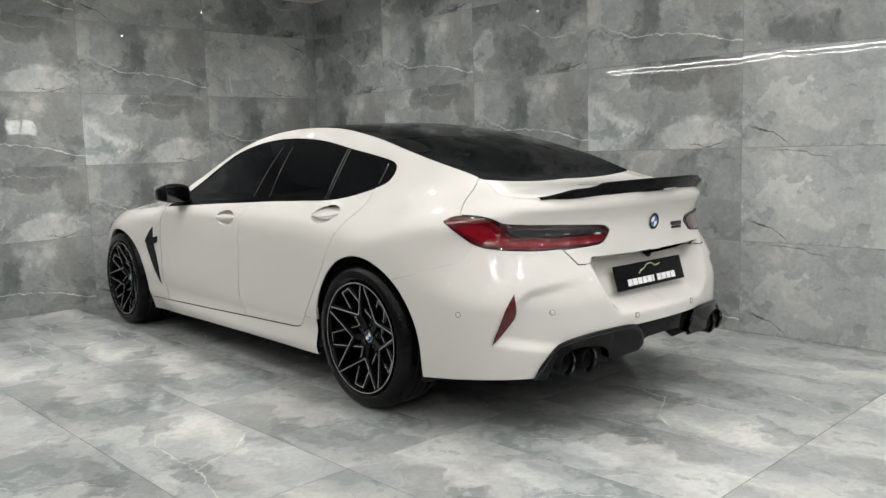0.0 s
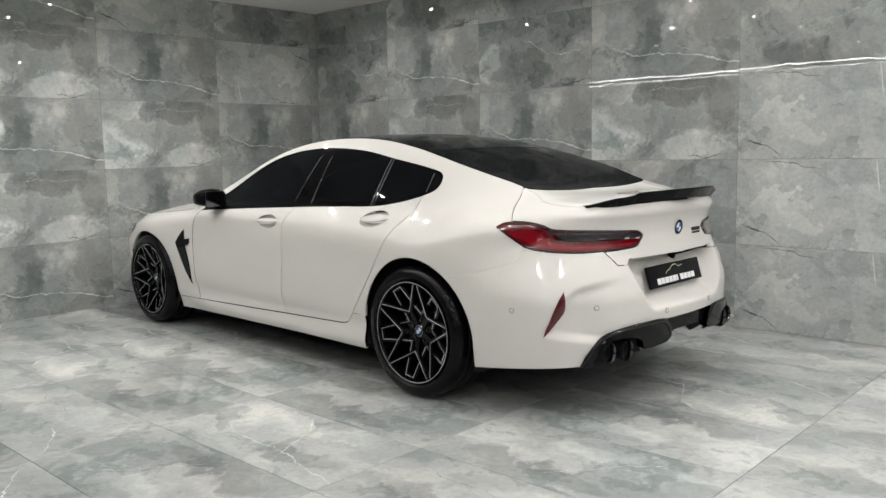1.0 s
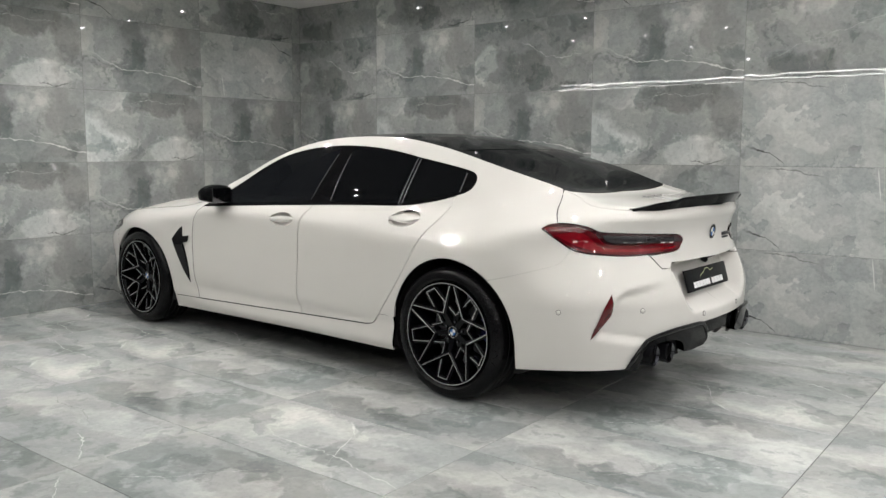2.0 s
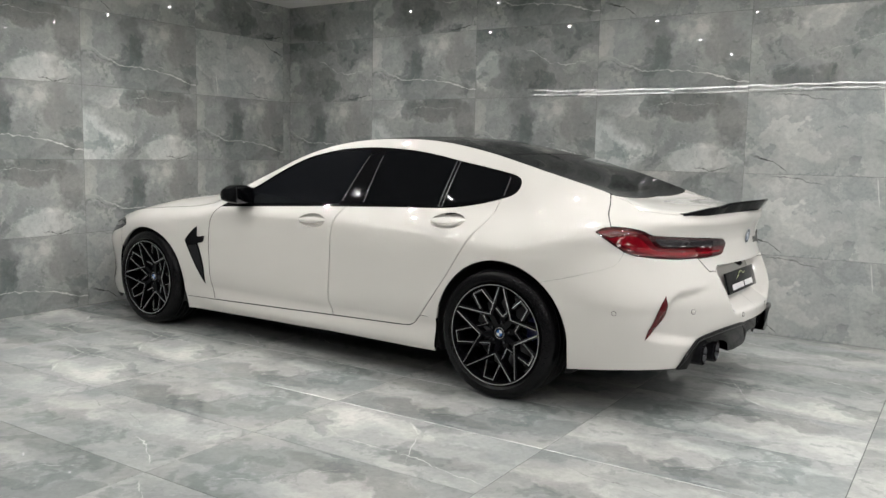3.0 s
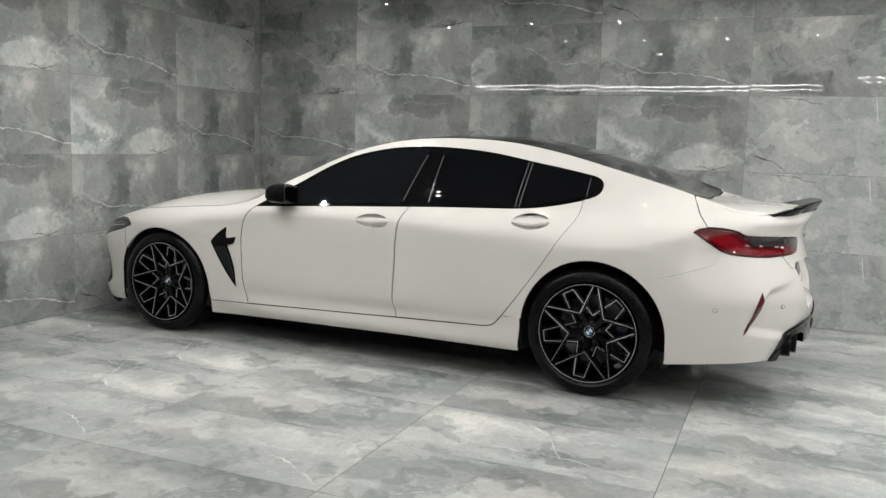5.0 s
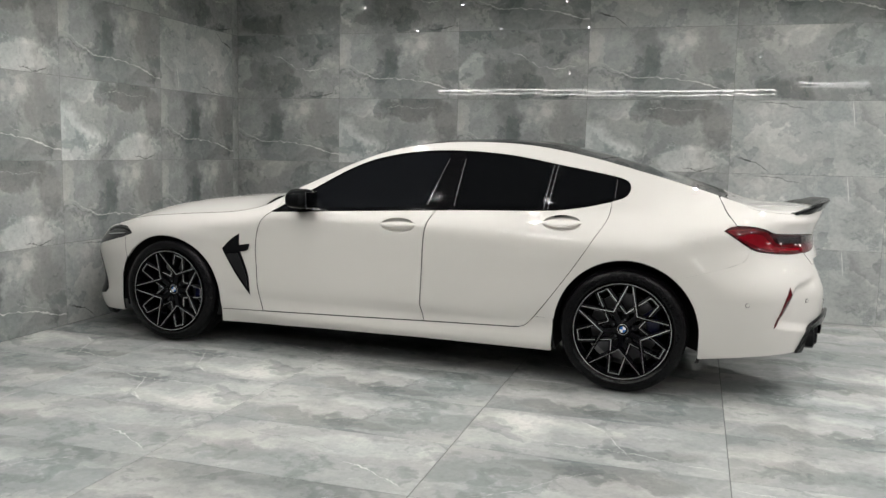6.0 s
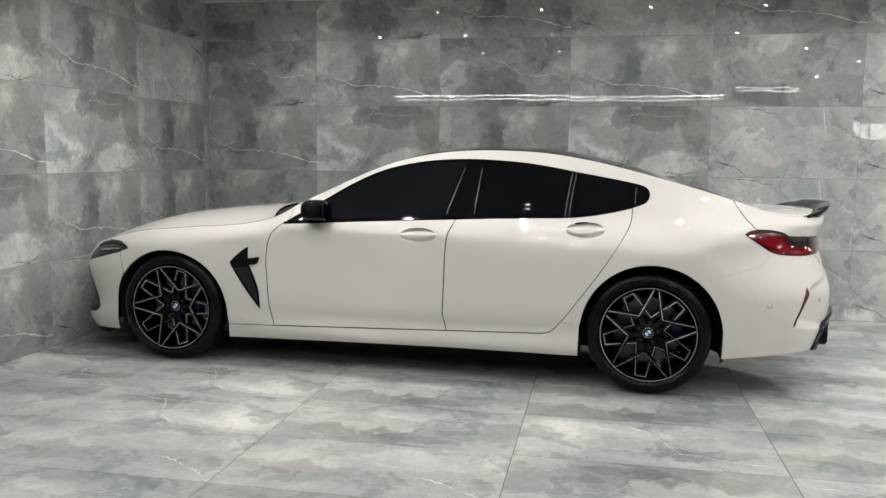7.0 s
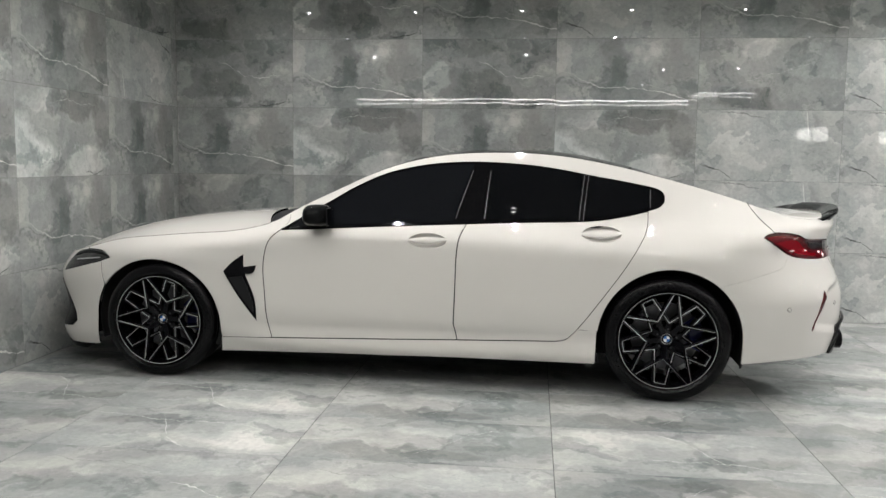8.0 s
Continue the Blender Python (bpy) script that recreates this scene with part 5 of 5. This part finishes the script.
    refl = skin("reflector", wall, outline(bend([(0.885, 0.642), (0.90, 0.59), (0.898, 0.545), (0.875, 0.51)]), bend([(0.875, 0.51), (0.835, 0.46), (0.798, 0.42)]), bend([(0.798, 0.42), (0.825, 0.49), (0.855, 0.57), (0.885, 0.642)])), REFLECTOR, car, "dark red slanting bumper reflector", side=side, out=0.006, gap=0, step=0.02)
    for u, z in ((0.65, 0.545), (1.05, 0.556), (1.39, 0.497)):
        bm = bmesh.new()
        m = facing(u, z, 0.0, side)
        bm_lathe(bm, [(0.0001, 0.0022), (0.009, 0.002), (0.0105, 0.001), (0.0105, -0.004)], m, 20)
        sensor = part("parking_sensor", bm, PAINT, car)
        bm = bmesh.new()
        bm_lathe(bm, [(0.0106, 0.0012), (0.0125, 0.0014), (0.013, -0.002)], m, 20)
        part("sensor_ring", bm, MATT, sensor)
    # mirror: carbon cap on a black arm
    bm = bmesh.new()
    rows = []
    for k in range(13):
        t = k / 12
        h = 0.85 + 0.185 * t
        b = math.sin(math.pi * (0.22 + 0.70 * t)) ** 0.45
        cx, cz = -2.012 - 0.012 * t, 1.008 + 0.004 * math.sin(math.pi * t)
        lx, lz = 0.080 * b, 0.065 * b
        rows.append([bm.verts.new((cx + lx * (1 if math.cos(a) > 0 else 1.05) * abs(math.cos(a)) ** 0.6 * (1 if math.cos(a) > 0 else -1), side * h, cz + lz * abs(math.sin(a)) ** 0.7 * (1 if math.sin(a) > 0 else -0.95))) for a in [2 * math.pi * i / 24 for i in range(24)]])
    for p, q in zip(rows, rows[1:]):
        for i in range(24):
            bm.faces.new((p[i], p[(i + 1) % 24], q[(i + 1) % 24], q[i]))
    bm.faces.new(rows[0])
    bm.faces.new(rows[-1])
    mirror = part("door_mirror", bm, CARBON, car, "black carbon door mirror", angle=70)
    bm = bmesh.new()
    bm_box(bm, -1.945, -1.934, min(side * 0.87, side * 1.012), max(side * 0.87, side * 1.012), 0.957, 1.058, 0.004)
    part("mirror_glass", bm, DARKCHROME, mirror)
    bm = bmesh.new()
    rows = [[bm.verts.new((x + dx * w, side * h, z + dz * q)) for dx, dz in ((-1, -1), (1, -1), (1, 1), (-1, 1))] for x, h, z, w, q in ((-2.05, 0.80, 0.955, 0.06, 0.012), (-2.03, 0.87, 0.955, 0.05, 0.012), (-2.015, 0.94, 0.965, 0.045, 0.016))]
    for p, q in zip(rows, rows[1:]):
        for i in range(4):
            bm.faces.new((p[i], p[(i + 1) % 4], q[(i + 1) % 4], q[i]))
    part("mirror_arm", bm, GLOSS, mirror)

# spoiler lip along the lid's trailing edge
bm = bmesh.new()
rows = []
for k in range(-36, 37):
    t = abs(k) / 36
    u = 1.55 - 0.60 * t
    e = Vector([float(v) for v in wall(u, EDGE_Z(u))])
    f = Vector([float(v) for v in top(u, 0.0)])
    inn = Vector([float(v) for v in top(u, 0.16)])
    ahead = Vector((e.x - 0.065 * (1 - 0.75 * t**3), e.y * (1 - 0.07 * (1 - t)), e.z + 0.004))
    rise = 0.030 * ease((1 - t) / 0.25) + 0.012 * float(ease((0.62 - t) / 0.06))
    back = 0.030 * float(ease((1 - t) / 0.3))
    sg = 1 if k > 0 else -1
    ring = [ahead, Vector((e.x - 0.02, e.y, e.z + 0.6 * rise + 0.006)), Vector((e.x + back, e.y * 1.01, e.z + rise + 0.004)), Vector((e.x + back + 0.004, e.y * 1.01, e.z + rise - 0.006)), Vector((e.x + 0.003, e.y, e.z - 0.012 * float(ease((1 - t) / 0.2))))]
    rows.append([bm.verts.new((v.x, v.y * sg, v.z)) for v in ring])
for p, q in zip(rows, rows[1:]):
    for i in range(5):
        bm.faces.new((p[i], p[(i + 1) % 5], q[(i + 1) % 5], q[i]))
bm.faces.new(rows[0])
bm.faces.new(rows[-1])
part("spoiler", bm, CARBON, lid, "black carbon spoiler lip on the boot", angle=40)

# rear diffuser and exhausts
diffuser = skin("diffuser", wall, outline([(1.36, 0.463), (1.55, 0.463), (1.55, 0.385), (1.46, 0.382), (1.40, 0.36), (1.36, 0.37)]), GLOSS, car, "black lower diffuser", hold=1.55, both=True, out=-0.012, gap=0)
for side in (-1, 1):
    skin("exhaust_surround", wall, outline(bend([(0.968, 0.272), (1.008, 0.338), (1.048, 0.393), (1.10, 0.425), (1.2, 0.452), (1.35, 0.459)]), bend([(1.35, 0.459), (1.385, 0.445), (1.405, 0.41), (1.415, 0.365), (1.39, 0.338)]), [(1.31, 0.328)],
                                           bend([(1.262, 0.33), (1.25, 0.375), (1.20, 0.400), (1.12, 0.392), (1.055, 0.345), (1.02, 0.272)])), CARBON_TRIM, diffuser, "black carbon exhaust surround", side=side, out=0.014, gap=0, step=0.02, depth=0.045)
    bm = bmesh.new()
    rows = []
    crest = bend([(0.972, 0.276), (1.012, 0.340), (1.052, 0.394), (1.10, 0.424), (1.2, 0.450), (1.34, 0.457), (1.375, 0.446), (1.40, 0.41), (1.408, 0.365)], 0.02)
    for k, (u, z) in enumerate(crest):
        a, b = crest[max(0, k - 1)], crest[min(len(crest) - 1, k + 1)]
        ahead = (point(*b, 0.014, side) - point(*a, 0.014, side)).normalized()
        n = outward(u, z, side)
        up = n.cross(ahead).normalized()
        r = 0.011 * min(1.0, 0.3 + 0.35 * min(k, len(crest) - 1 - k))
        rows.append([bm.verts.new(point(u, z, 0.012, side) + (n * math.cos(radians(q)) + up * math.sin(radians(q))) * r) for q in range(0, 360, 36)])
    for p, q in zip(rows, rows[1:]):
        for i in range(10):
            bm.faces.new((p[i], p[(i + 1) % 10], q[(i + 1) % 10], q[i]))
    part("surround_crest", bm, GLOSS_TRIM, diffuser, "rounded gloss black crest of the exhaust surround", angle=60)
    skin("exhaust_tunnel", wall, outline([(0.99, 0.298), (1.03, 0.36), (1.10, 0.41), (1.22, 0.415), (1.28, 0.38), (1.30, 0.298)]), LINER, diffuser, side=side, out=-0.05, gap=0)
    for h, x in ((0.600, 1.01), (0.488, 1.036)):
        bm = bmesh.new()
        m = Matrix.Translation((x, side * h, 0.338)) @ Matrix.Rotation(radians(90), 4, "Y")
        bm_lathe(bm, [(0.0475, 0.004), (0.052, 0.0), (0.052, -0.14)], m, 40)
        tip = part("exhaust_tip", bm, GLOSS, diffuser, "gloss black exhaust tip with a dark chrome rim")
        bm = bmesh.new()
        bm_lathe(bm, [(0.041, -0.02), (0.044, 0.0), (0.0475, 0.004)], m, 40)
        part("tip_rim", bm, DARKCHROME, tip, "dark chrome rim")
        bm = bmesh.new()
        bm_lathe(bm, [(0.040, -0.02), (0.039, -0.10), (0.0001, -0.10)], m, 40)
        part("exhaust_bore", bm, LINER, tip)
skin("diffuser_back", wall, outline([(1.06, 0.285), (1.05, 0.36), (1.12, 0.44), (1.55, 0.45), (1.55, 0.35), (1.42, 0.345), (1.36, 0.30)]), LINER, diffuser, hold=1.55, both=True, out=-0.10, gap=0)

# number plate, badges, camera
mp = Matrix.Translation((1.008, 0.0, 0.652)) @ Matrix.Rotation(radians(-16), 4, "Y") @ Matrix((Vector((0, 1, 0)), Vector((0, 0, 1)), Vector((1, 0, 0)))).transposed().to_4x4()
bm = bmesh.new()
bm_box(bm, -0.262, 0.262, -0.057, 0.057, -0.006, 0.006, 0.003, mp)
plate = part("number_plate", bm, PLATE, car, "black dealer plate with white bar and car outline")
for k in range(10):
    bm = bmesh.new()
    bm_box(bm, -0.188 + 0.038 * k, -0.188 + 0.038 * k + (0.033 if k != 5 else 0.014), -0.042, -0.012, 0.006, 0.0075, 0, mp)
    part("plate_bar", bm, PLATE_WHITE, plate, smooth=False)
line = bend([(-0.09, 0.005), (-0.075, 0.018), (-0.045, 0.026), (-0.02, 0.041), (0.02, 0.043), (0.045, 0.030), (0.085, 0.036)], 0.008)
bm = bmesh.new()
prev = None
for i, (a, b) in enumerate(line):
    v = [bm.verts.new(mp @ Vector((a, b + d, 0.0072))) for d in (-0.0022, 0.0022)]
    if prev:
        bm.faces.new((prev[0], v[0], v[1], prev[1]))
    prev = v
part("plate_sketch", bm, PLATE_LIME, plate, smooth=False)
roundel(lid, Matrix.Translation((1.030, 0, 0.892)) @ Matrix.Rotation(radians(97), 4, "Y"), 0.041)
bm = bmesh.new()
for y0, y1, z0, z1 in ((0.155, 0.238, 0.860, 0.878), (0.155, 0.238, 0.846, 0.855)):
    bm_box(bm, 1.000, 1.024, y0, y1, z0, z1, 0.002)
part("model_badge", bm, DARKCHROME, lid, "dark model badge bars", smooth=False)
bm = bmesh.new()
bm_lathe(bm, [(0.0001, 0.010), (0.010, 0.008), (0.014, 0.0), (0.014, -0.02)], Matrix.Translation((1.0, 0.0, 0.738)) @ Matrix.Rotation(radians(120), 4, "Y"), 20)
part("camera_eye", bm, GLOSS, lid)
